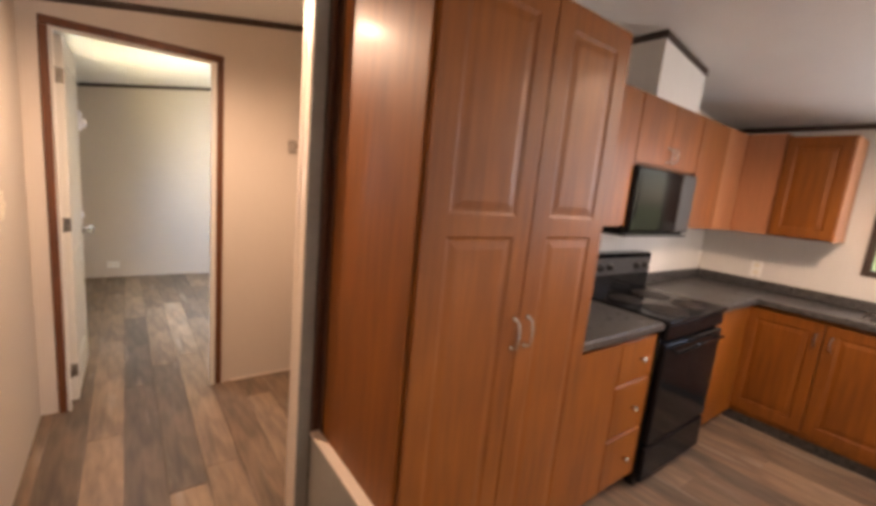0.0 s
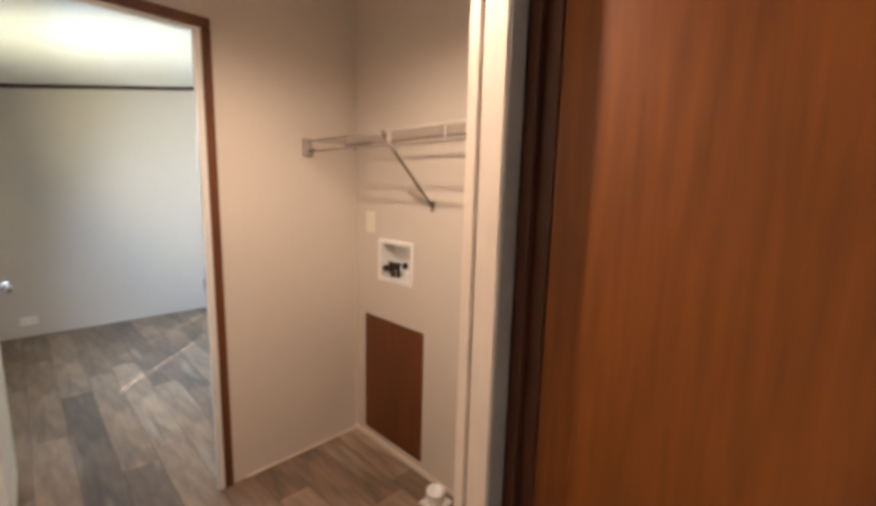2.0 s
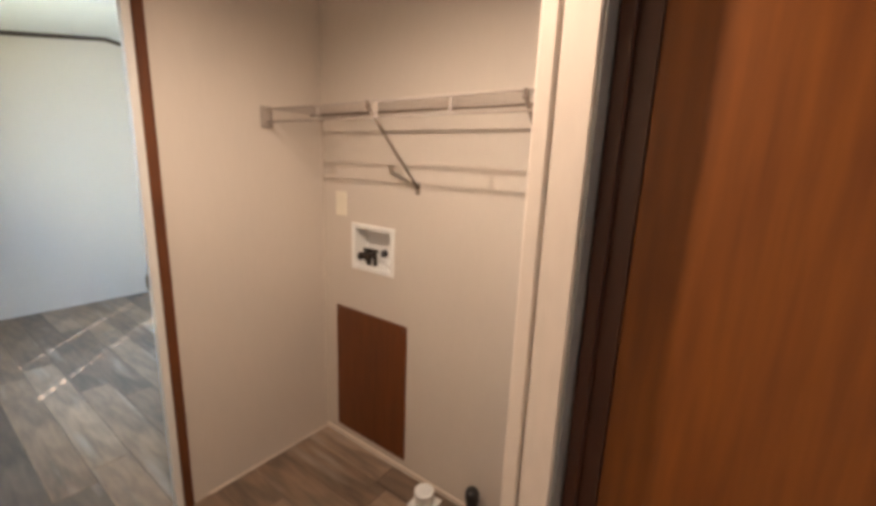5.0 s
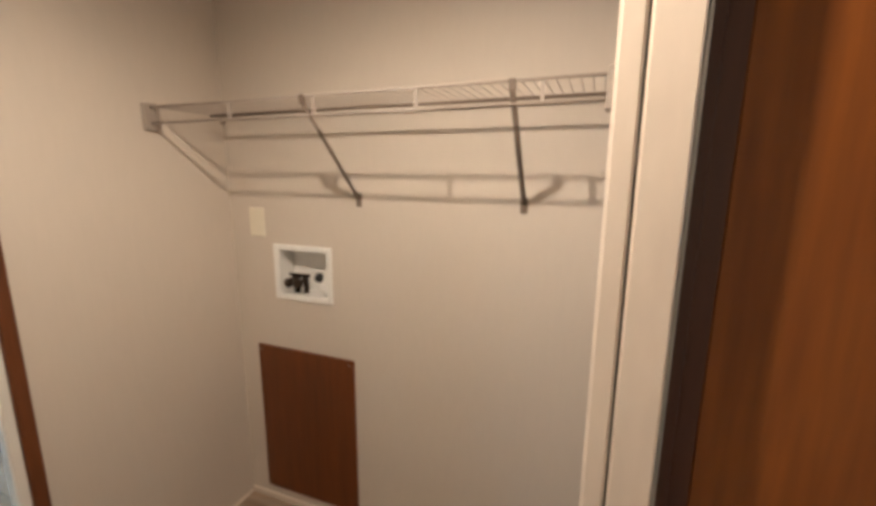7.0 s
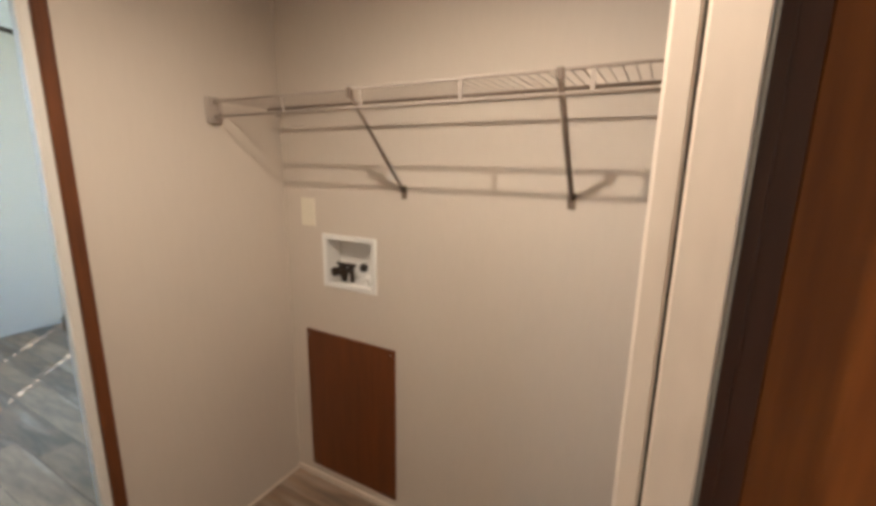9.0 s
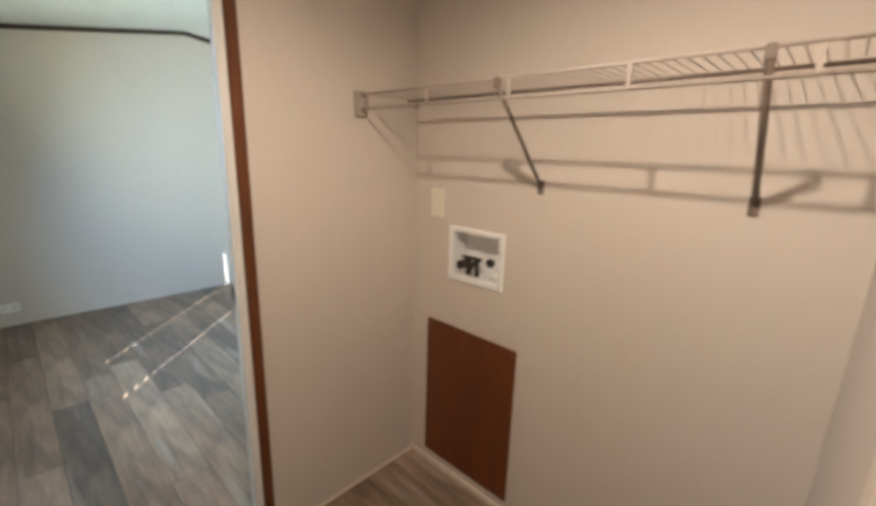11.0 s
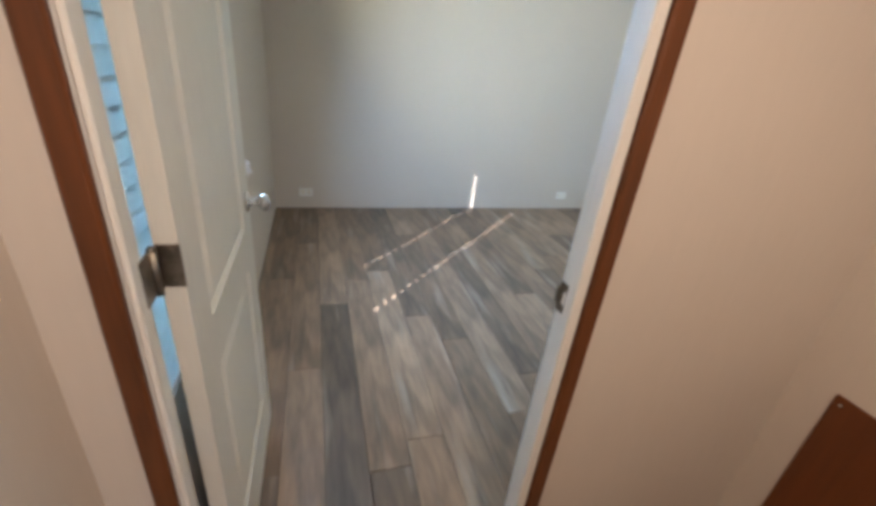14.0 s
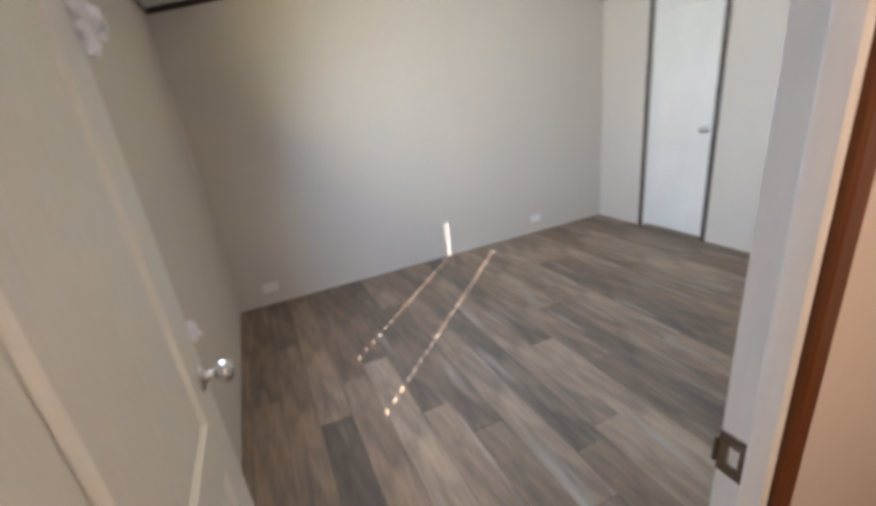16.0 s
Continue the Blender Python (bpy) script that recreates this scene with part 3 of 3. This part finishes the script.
SX, SZ, SY0, SY1 = 0.990, 1.646, PY1 + 0.014, 3.100


def rails(bm):
    for x, z, r in ((SX, SZ, 0.0036), (SX, SZ - 0.050, 0.0036), (LB - 0.006, SZ - 0.005, 0.0045)):
        tube(bm, (x, SY0, z), (x, SY1, z), r, 8)


make("rail", rails, M_WIRE, shelf)
part(make("middle_rail", lambda bm: tube(bm, (1.172, SY0, SZ - 0.008), (1.172, 3.05, SZ - 0.008), 0.005, 8), M_BRACE, shelf), "dark brown steel rail under the wires")


def wires(bm):
    n = 54
    for i in range(n + 1):
        y = SY0 + 0.008 + (SY1 - SY0 - 0.016) * i / n
        tube(bm, (SX, y, SZ + 0.001), (LB - 0.006, y, SZ + 0.001), 0.0015, 5, caps=False)
        if i % 12 == 5:
            box(bm, SX - 0.002, SX + 0.002, y - 0.005, y + 0.005, SZ - 0.050, SZ - 0.001)


make("deck_wire", wires, M_WIRE, shelf)
for y in (2.500, 1.925):
    def brace(bm, y=y):
        a, b = Vector((SX - 0.004, y, SZ - 0.012)), Vector((LB - 0.004, y + 0.012, 1.352))
        tube(bm, a, b, 0.0075, 4)
        box(bm, LB - 0.006, LB, y + 0.001, y + 0.023, 1.325, 1.372, 0.002)
        box(bm, SX - 0.006, SX + 0.006, y - 0.008, y + 0.008, SZ - 0.022, SZ + 0.005, 0.002)
    make("brace", brace, M_BRACE, shelf)
for y0, y1 in ((3.102, DY0), (PY1 + 0.004, PY1 + 0.018)):
    boxes("end_bracket", M_WIRE, [(SX - 0.022, SX + 0.028, y0, y1, SZ - 0.074, SZ + 0.014, 0.004)], shelf)
    boxes("wall_clip", M_WIRE, [(LB - 0.020, LB, y0, y1, SZ - 0.022, SZ + 0.008, 0.003)], shelf)

stub = thing("floor_drain_stub", "white plastic drain stub with square floor flange", "drain pipe")
st_at = pose(1.193, 2.355, 0.0, 0, 0, 4)
boxes("flange", M_PLASTIC, [(-0.056, 0.056, -0.056, 0.056, 0.0, 0.008, 0.003)], stub, at=st_at)


def ring(bm):
    prof = [(0.004, 0.040), (0.050, 0.040), (0.053, 0.044), (0.066, 0.044), (0.067, 0.036), (0.011, 0.034)]
    n = 24
    rows = [[bm.verts.new((1.193 + r * math.cos(2 * math.pi * i / n), 2.358 + r * math.sin(2 * math.pi * i / n), z)) for i in range(n)] for z, r in prof]
    for lo, hi in zip(rows, rows[1:]):
        for i in range(n):
            bm.faces.new((lo[i], lo[(i + 1) % n], hi[(i + 1) % n], hi[i])).smooth = True
    bm.faces.new(rows[-1])


make("pipe", ring, M_PLASTIC, stub)
cap = thing("pipe_stub", "black capped pipe stub rising from the floor", "pipe")
make("pipe", lambda bm: lathe(bm, (1.222, 2.137, 0), (0, 0, 1), [(0, 0.024), (0.128, 0.024), (0.130, 0.029), (0.160, 0.029), (0.174, 0.022), (0.178, 0.006)], 16), M_BLACKMATT, cap)

# ---- lamps ----
for where, label in ((HALL_LAMP, "round flush ceiling lamp, lit"), (KITCHEN_LAMP, "round flush kitchen ceiling lamp, lit")):
    zt = ceil_z(where[0])
    ob = thing("ceiling_lamp", label, "ceiling lamp")
    make("base", lambda bm: lathe(bm, (where[0], where[1], zt - 0.03), (0, 0, 1), [(0, 0.11), (0.012, 0.12), (0.045, 0.12)], 28), M_PLASTIC, ob)
    dome = make("bulb", lambda bm: lathe(bm, (where[0], where[1], zt - 0.032), (0, 0, -1), [(0, 0.02), (0.012, 0.02), (0.02, 0.03), (0.03, 0.033), (0.040, 0.026), (0.046, 0.006)], 20), M_GLOW, ob)

# ---- kitchen ----
PF = 1.038  # face of the tall cabinet


def bow_handle(parent, x, y, z, out=(0, -1, 0), length=0.096, upright=True):
    """A chrome bow handle; out: the way off the door."""
    o, along = Vector(out), Vector((0, 0, 1)) if upright else Vector((out[1], out[0], 0))

    def build(bm):
        c = Vector((x, y, z))
        pts = [c + along * (length / 2 * math.cos(math.pi * k / 8)) + o * (0.004 + 0.026 * math.sin(math.pi * k / 8) ** 0.6) for k in range(9)]
        for a, b in zip(pts, pts[1:]):
            tube(bm, a, b, 0.0048, 8)
        for s in (1, -1):
            lathe(bm, c + along * s * length / 2, o, [(0, 0.009), (0.005, 0.008), (0.012, 0.005)], 10)
    return part(make("handle", build, M_CHROME, parent), "chrome bow handle")


def round_knob(parent, x, y, z, out=(0, -1, 0)):
    return part(make("knob", lambda bm: lathe(bm, (x, y, z), out, [(0, 0.007), (0.012, 0.006), (0.018, 0.014), (0.026, 0.014), (0.029, 0.006)], 14), M_CHROME, parent), "small chrome knob")


pantry = thing("pantry_cabinet", "tall cherry-stained pantry cabinet with panelled doors", "cabinet")
boxes("body", M_WOOD, [(0.668, 1.474, PF + 0.022, 1.566, 0.095, 2.03, 0.002)], pantry)
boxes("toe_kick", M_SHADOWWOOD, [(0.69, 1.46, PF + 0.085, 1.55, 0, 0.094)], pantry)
# the strip's shade is put into its dark wood colour
part(boxes("filler", M_SHADOWWOOD, [(0.664, 0.70, 1.567, 1.6085, 0.0, 2.03), (0.640, 0.661, 1.598, 1.6215, 0.0, 2.03, 0.002)], pantry), "filler strip against the wall, coloured dark as in shade")
for x0, x1 in ((0.678, 1.078), (1.084, 1.470)):
    w = x1 - x0
    panel_leaf("door", w, 1.92, 0.020, [(0.078, w - 0.070, 0.085, 1.230), (0.078, w - 0.070, 1.290, 1.850)], M_WOOD, pantry, pose(x0, PF, 0.10), rail=0.0045)
bow_handle(pantry, 1.056, PF, 1.020)
bow_handle(pantry, 1.118, PF, 1.020)

low = thing("vent_panel", "low grey panel with pale top edge beside the pantry", "panel")
boxes("panel", M_GREY, [(0.634, 0.668, 0.90, PY0 - 0.006, 0.0, 0.47)], low)
boxes("edge", M_CREAM, [(0.630, 0.671, 0.90, PY0 - 0.006, 0.471, 0.485, 0.003)], low)

drawers = thing("base_cabinet", "cherry-stained base cabinet with three drawers", "cabinet", "base cabinets")
boxes("body", M_WOOD, [(1.478, 2.146, 1.090, PY0 - 0.002, 0.09, 0.872)], drawers)
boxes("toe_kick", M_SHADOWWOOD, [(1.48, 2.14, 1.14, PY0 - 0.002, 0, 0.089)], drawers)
panel_leaf("door", 0.345, 0.75, 0.02, [], M_WOOD, drawers, pose(1.482, 1.070, 0.10))
for z0, h in ((0.10, 0.26), (0.37, 0.26), (0.64, 0.21)):
    boxes("drawer", M_WOOD, [(1.834, 2.142, 1.070, 1.090, z0, z0 + h, 0.004)], drawers)
    round_knob(drawers, 1.870 + 0.14, 1.070, z0 + h / 2)


def slab(name, label, x0, x1, y0, y1, back, hole=None):
    ob = thing(name, label, "countertop")
    tops = [(x0, x1, y0, y1, 0.874, 0.913, 0.006)]
    if hole:
        xa, xb, ya, yb = hole
        tops = [(x0, x1, y0, ya, 0.874, 0.913, 0.006), (x0, x1, yb, y1, 0.874, 0.913, 0.006), (x0, xa, ya, yb, 0.874, 0.913), (xb, x1, ya, yb, 0.874, 0.913)]
    boxes("top", M_STONE, tops, ob)
    for b in back:
        boxes("backsplash", M_STONE, [(*b, 0.914, 0.985, 0.004)], ob)
    return ob


SINK = (3.500, 3.840, -0.240, 0.560)
slab("countertop", "dark grey laminate countertop on base cabinet", 1.478, 2.148, 1.045, PY0 - 0.001, [(1.478, 2.148, PY0 - 0.022, PY0 - 0.002)])
slab("countertop", "dark grey laminate countertop under the window", 3.445, KR - 0.001, -1.2, PY0 - 0.001, [(KR - 0.022, KR - 0.002, -1.2, PY0 - 0.03), (2.856, KR - 0.002, PY0 - 0.022, PY0 - 0.002)], SINK)
slab("countertop", "dark grey laminate corner countertop beside the range", 2.856, 3.443, 1.045, PY0 - 0.001, [])

sink = thing("kitchen_sink", "stainless steel sink set into the dark countertop", "sink")
sx0, sx1, sy0, sy1 = SINK
boxes("bowl", M_CHROME, [(sx0 + 0.002, sx1 - 0.002, sy0 + 0.002, sy1 - 0.002, 0.874, 0.878), (sx0 + 0.002, sx1 - 0.002, 0.150, 0.172, 0.878, 0.914, 0.004)], sink)
boxes("rim", M_CHROME, [(sx0 - 0.016, sx0 + 0.012, sy0 - 0.016, sy1 + 0.016, 0.914, 0.919, 0.002), (sx1 - 0.012, sx1 + 0.016, sy0 - 0.016, sy1 + 0.016, 0.914, 0.919, 0.002),
      (sx0 + 0.012, sx1 - 0.012, sy0 - 0.016, sy0 + 0.012, 0.914, 0.919, 0.002), (sx0 + 0.012, sx1 - 0.012, sy1 - 0.012, sy1 + 0.016, 0.914, 0.919, 0.002)], sink)
for dy in (-0.045, 0.36):
    make("strainer", lambda bm: lathe(bm, ((sx0 + sx1) / 2, dy, 0.878), (0, 0, 1), [(0, 0.045), (0.003, 0.042), (0.004, 0.012)], 18), M_BRASS, sink)
wall_plate(pose(KR, 1.212, 1.062, 0, 0, -90), "outlet")

corner = thing("base_cabinet", "cherry-stained corner base cabinet filler beside range", "cabinet", "base cabinets")
boxes("body", M_WOOD, [(2.856, 3.490, 1.085, PY0 - 0.002, 0.09, 0.872)], corner)
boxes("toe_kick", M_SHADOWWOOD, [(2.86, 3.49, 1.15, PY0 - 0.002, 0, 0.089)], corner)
run = thing("base_cabinet", "cherry-stained base cabinet run with panelled doors", "cabinet", "base cabinets")
boxes("body", M_WOOD, [(3.495, KR - 0.002, -1.18, PY0 - 0.002, 0.09, 0.872)], run)
boxes("toe_kick", M_STONE, [(3.548, KR - 0.002, -1.18, 1.13, 0, 0.089)], run)
for k in range(4):
    y1 = 1.098 - 0.412 * k
    panel_leaf("door", 0.405, 0.72, 0.02, [(0.06, 0.345, 0.065, 0.655)], M_WOOD, run, pose(3.474, y1, 0.13, 0, 0, -90), rail=0.006)
    bow_handle(run, 3.474, y1 - (0.37 if k % 2 == 0 else 0.035), 0.735, (-1, 0, 0), 0.075)

stove = thing("kitchen_range", "black freestanding kitchen range with smooth top", "range")
RX0, RX1 = 2.152, 2.850
boxes("body", M_BLACK, [(RX0, RX1, 1.06, PY0 - 0.006, 0.02, 0.900, 0.004)], stove)
boxes("oven_door", M_BLACK, [(RX0 + 0.005, RX1 - 0.005, 1.028, 1.058, 0.26, 0.80, 0.008)], stove)
boxes("drawer", M_BLACK, [(RX0 + 0.005, RX1 - 0.005, 1.030, 1.058, 0.05, 0.245, 0.008)], stove)
boxes("front_rail", M_BLACK, [(RX0 + 0.002, RX1 - 0.002, 1.034, 1.058, 0.815, 0.898, 0.008)], stove)
boxes("cooktop", M_BLACK, [(RX0 - 0.002, RX1 + 0.002, 1.022, 1.50, 0.901, 0.922, 0.006)], stove)
boxes("backguard", M_BLACK, [(RX0, RX1, 1.50, PY0 - 0.006, 0.901, 1.155, 0.012)], stove)
boxes("control_panel", M_BLACKMATT, [(RX0 + 0.03, RX1 - 0.03, 1.494, 1.499, 1.03, 1.13, 0.002)], stove)
for x in (RX0 + 0.10, RX0 + 0.20, RX1 - 0.20, RX1 - 0.10):
    make("dial", lambda bm: lathe(bm, (x, 1.494, 1.08), (0, -1, 0), [(0, 0.024), (0.006, 0.024), (0.010, 0.018), (0.026, 0.016), (0.028, 0.008)], 16), M_BLACKMATT, stove)
for x, y, r in ((RX0 + 0.20, 1.15, 0.10), (RX1 - 0.20, 1.15, 0.085), (RX0 + 0.20, 1.37, 0.085), (RX1 - 0.20, 1.37, 0.10)):
    def hob(bm, x=x, y=y, r=r):
        lathe(bm, (x, y, 0.9222), (0, 0, 1), [(0, r + 0.010), (0.003, r + 0.008), (0.004, r)], 28)
        lathe(bm, (x, y, 0.9262), (0, 0, 1), [(0, r * 0.55), (0.0015, r * 0.5)], 24)
    part(make("burner", hob, M_BLACKMATT, stove), "round black burner on the dark top")
make("handle", lambda bm: (tube(bm, (RX0 + 0.06, 1.000, 0.765), (RX1 - 0.06, 1.000, 0.765), 0.010, 10), tube(bm, (RX0 + 0.09, 1.000, 0.765), (RX0 + 0.09, 1.03, 0.765), 0.008, 8), tube(bm, (RX1 - 0.09, 1.000, 0.765), (RX1 - 0.09, 1.03, 0.765), 0.008, 8)), M_BLACK, stove)

mw = thing("microwave_oven", "black over-range microwave under the wall cabinet", "microwave")
boxes("body", M_BLACK, [(2.130, 2.824, 1.335, PY0 - 0.004, 1.300, 1.655, 0.004)], mw)
boxes("door", M_BLACK, [(2.132, 2.640, 1.300, 1.334, 1.315, 1.653, 0.012)], mw)
boxes("control_panel", M_BLACKMATT, [(2.644, 2.822, 1.302, 1.334, 1.315, 1.653, 0.010)], mw)
part(boxes("window", M_BLACK, [(2.175, 2.590, 1.297, 1.300, 1.375, 1.600, 0.001)], mw), "dark glass door window")
boxes("vent", M_BLACKMATT, [(2.132, 2.822, 1.31, PY0 - 0.01, 1.288, 1.300)], mw)

UF, UT, UB = 1.345, 2.010, 1.335
uppers = ((1.478, 2.124, UB, 2), (2.128, 2.826, 1.660, 2), (2.830, 3.230, UB, 1))
for x0, x1, z0, n in uppers:
    ob = thing("wall_cabinet", "cherry-stained wall cabinet with panelled doors", "cabinet", "wall cabinets")
    boxes("body", M_WOOD, [(x0, x1, UF, PY0 - 0.002, z0, UT, 0.002)], ob)
    w = (x1 - x0) / n
    for k in range(n):
        panel_leaf("door", w - 0.006, UT - z0 - 0.02, 0.019, [], M_WOOD, ob, pose(x0 + w * k + 0.003, UF - 0.0195, z0 + 0.01), rail=0.006)
    if n == 2:
        for k in (-1, 1):
            bow_handle(ob, (x0 + x1) / 2 + k * 0.03, UF - 0.0195, z0 + 0.07, length=0.075)
filler = thing("wall_cabinet", "plain cherry-tone corner wall cabinet end panel", "cabinet", "wall cabinets")
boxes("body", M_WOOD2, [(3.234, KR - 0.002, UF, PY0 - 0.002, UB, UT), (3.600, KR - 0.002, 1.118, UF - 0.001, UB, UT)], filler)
right = thing("wall_cabinet", "cherry-stained wall cabinet beside the window", "cabinet", "wall cabinets")
boxes("body", M_WOOD, [(3.600, KR - 0.002, 0.780, 1.114, UB, 1.990, 0.002)], right)
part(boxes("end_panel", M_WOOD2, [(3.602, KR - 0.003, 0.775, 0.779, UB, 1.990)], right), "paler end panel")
panel_leaf("door", 0.325, 0.63, 0.019, [(0.05, 0.275, 0.05, 0.58)], M_WOOD, right, pose(3.580, 1.110, UB + 0.012, 0, 0, -90), rail=0.006)

soff = tagged(boxes("wall_soffit", M_WHITEWALL, [(2.280, 2.785, 1.352, PY0 - 0.001, UT + 0.002, 2.30)]), kind="structure")


def soffit_trim(bm):
    for a, b in (((2.272, PY0 - 0.002), (2.272, 1.344)), ((2.272, 1.344), (2.793, 1.344))):
        v = [bm.verts.new((x, y, ceil_z(x) - d)) for (x, y), d in ((a, 0.036), (b, 0.036), (b, 0.0), (a, 0.0))]
        bm.faces.new(v)


st = make("trim_soffit", soffit_trim, M_DARKTRIM)
st.modifiers.new("thick", "SOLIDIFY").thickness = 0.012
tagged(st, kind="structure")

# unseen window, added as an opening for the fill lamp
lw = tagged(boxes("window_3", M_PLASTIC, [(FILL_WIN[0], FILL_WIN[0] + 0.045, REAR - 0.095, REAR - 0.055, FILL_WIN[2], FILL_WIN[3]), (FILL_WIN[1] - 0.045, FILL_WIN[1], REAR - 0.095, REAR - 0.055, FILL_WIN[2], FILL_WIN[3]),
      (FILL_WIN[0] + 0.045, FILL_WIN[1] - 0.045, REAR - 0.095, REAR - 0.055, FILL_WIN[2], FILL_WIN[2] + 0.04), (FILL_WIN[0] + 0.045, FILL_WIN[1] - 0.045, REAR - 0.095, REAR - 0.055, FILL_WIN[3] - 0.04, FILL_WIN[3])]), kind="structure")
lp = boxes("pane", M_GLASS, [(FILL_WIN[0] + 0.046, FILL_WIN[1] - 0.046, REAR - 0.078, REAR - 0.074, FILL_WIN[2] + 0.041, FILL_WIN[3] - 0.041)], lw)
lp.visible_shadow = False
kw = tagged(boxes("window_2", M_DARKTRIM, [(KR - 0.012, KR + 0.05, KWIN[0], KWIN[0] + 0.04, KWIN[2], KWIN[3]), (KR - 0.012, KR + 0.05, KWIN[1] - 0.04, KWIN[1], KWIN[2], KWIN[3]),
      (KR - 0.012, KR + 0.05, KWIN[0] + 0.04, KWIN[1] - 0.04, KWIN[2], KWIN[2] + 0.04), (KR - 0.012, KR + 0.05, KWIN[0] + 0.04, KWIN[1] - 0.04, KWIN[3] - 0.04, KWIN[3])]), kind="structure")
kp = boxes("pane", M_GLASS, [(KR + 0.060, KR + 0.064, KWIN[0] + 0.001, KWIN[1] - 0.001, KWIN[2] + 0.001, KWIN[3] - 0.001)], kw)
kp.visible_shadow = False


# ---- floor planks ----
PW, PL, GAP = 0.157, 1.42, 0.0012
JOINTS = {-2: 5.03, 0: 4.70, 4: 4.28, 6: 3.96, 7: 5.45, 10: 5.02}
rnd = random.Random(11)
meshes = {}


def plank_mesh(w, length):
    key = (round(w, 4), round(length, 4))
    if key not in meshes:
        bm = bmesh.new()
        box(bm, -w / 2 + GAP, w / 2 - GAP, -length / 2 + GAP, length / 2 - GAP, -0.0035, 0.0)
        top = [e for e in bm.edges if all(v.co.z > -0.001 for v in e.verts)]
        bmesh.ops.bevel(bm, geom=top, offset=0.0012, segments=1, affect="EDGES")
        bmesh.ops.recalc_face_normals(bm, faces=bm.faces)
        me = bpy.data.meshes.new("plank")
        bm.to_mesh(me)
        bm.free()
        me.materials.append(M_FLOOR)
        meshes[key] = me
    return meshes[key]


for k in range(-3, 26):
    xa = max(WX, 0.052 + PW * k)
    xb = min(KR, 0.052 + PW * (k + 1))
    if xb - xa < 0.01:
        continue
    y = JOINTS.get(k, rnd.uniform(0, PL))
    y -= math.ceil((y - REAR) / PL) * PL
    while y < FAR:
        a, b = max(y, REAR), min(y + PL, FAR)
        if b - a > 0.02:
            ob = new("plank", plank_mesh(xb - xa, b - a))
            ob.location, ob.parent = ((xa + xb) / 2, (a + b) / 2, 0), floor
        y += PL
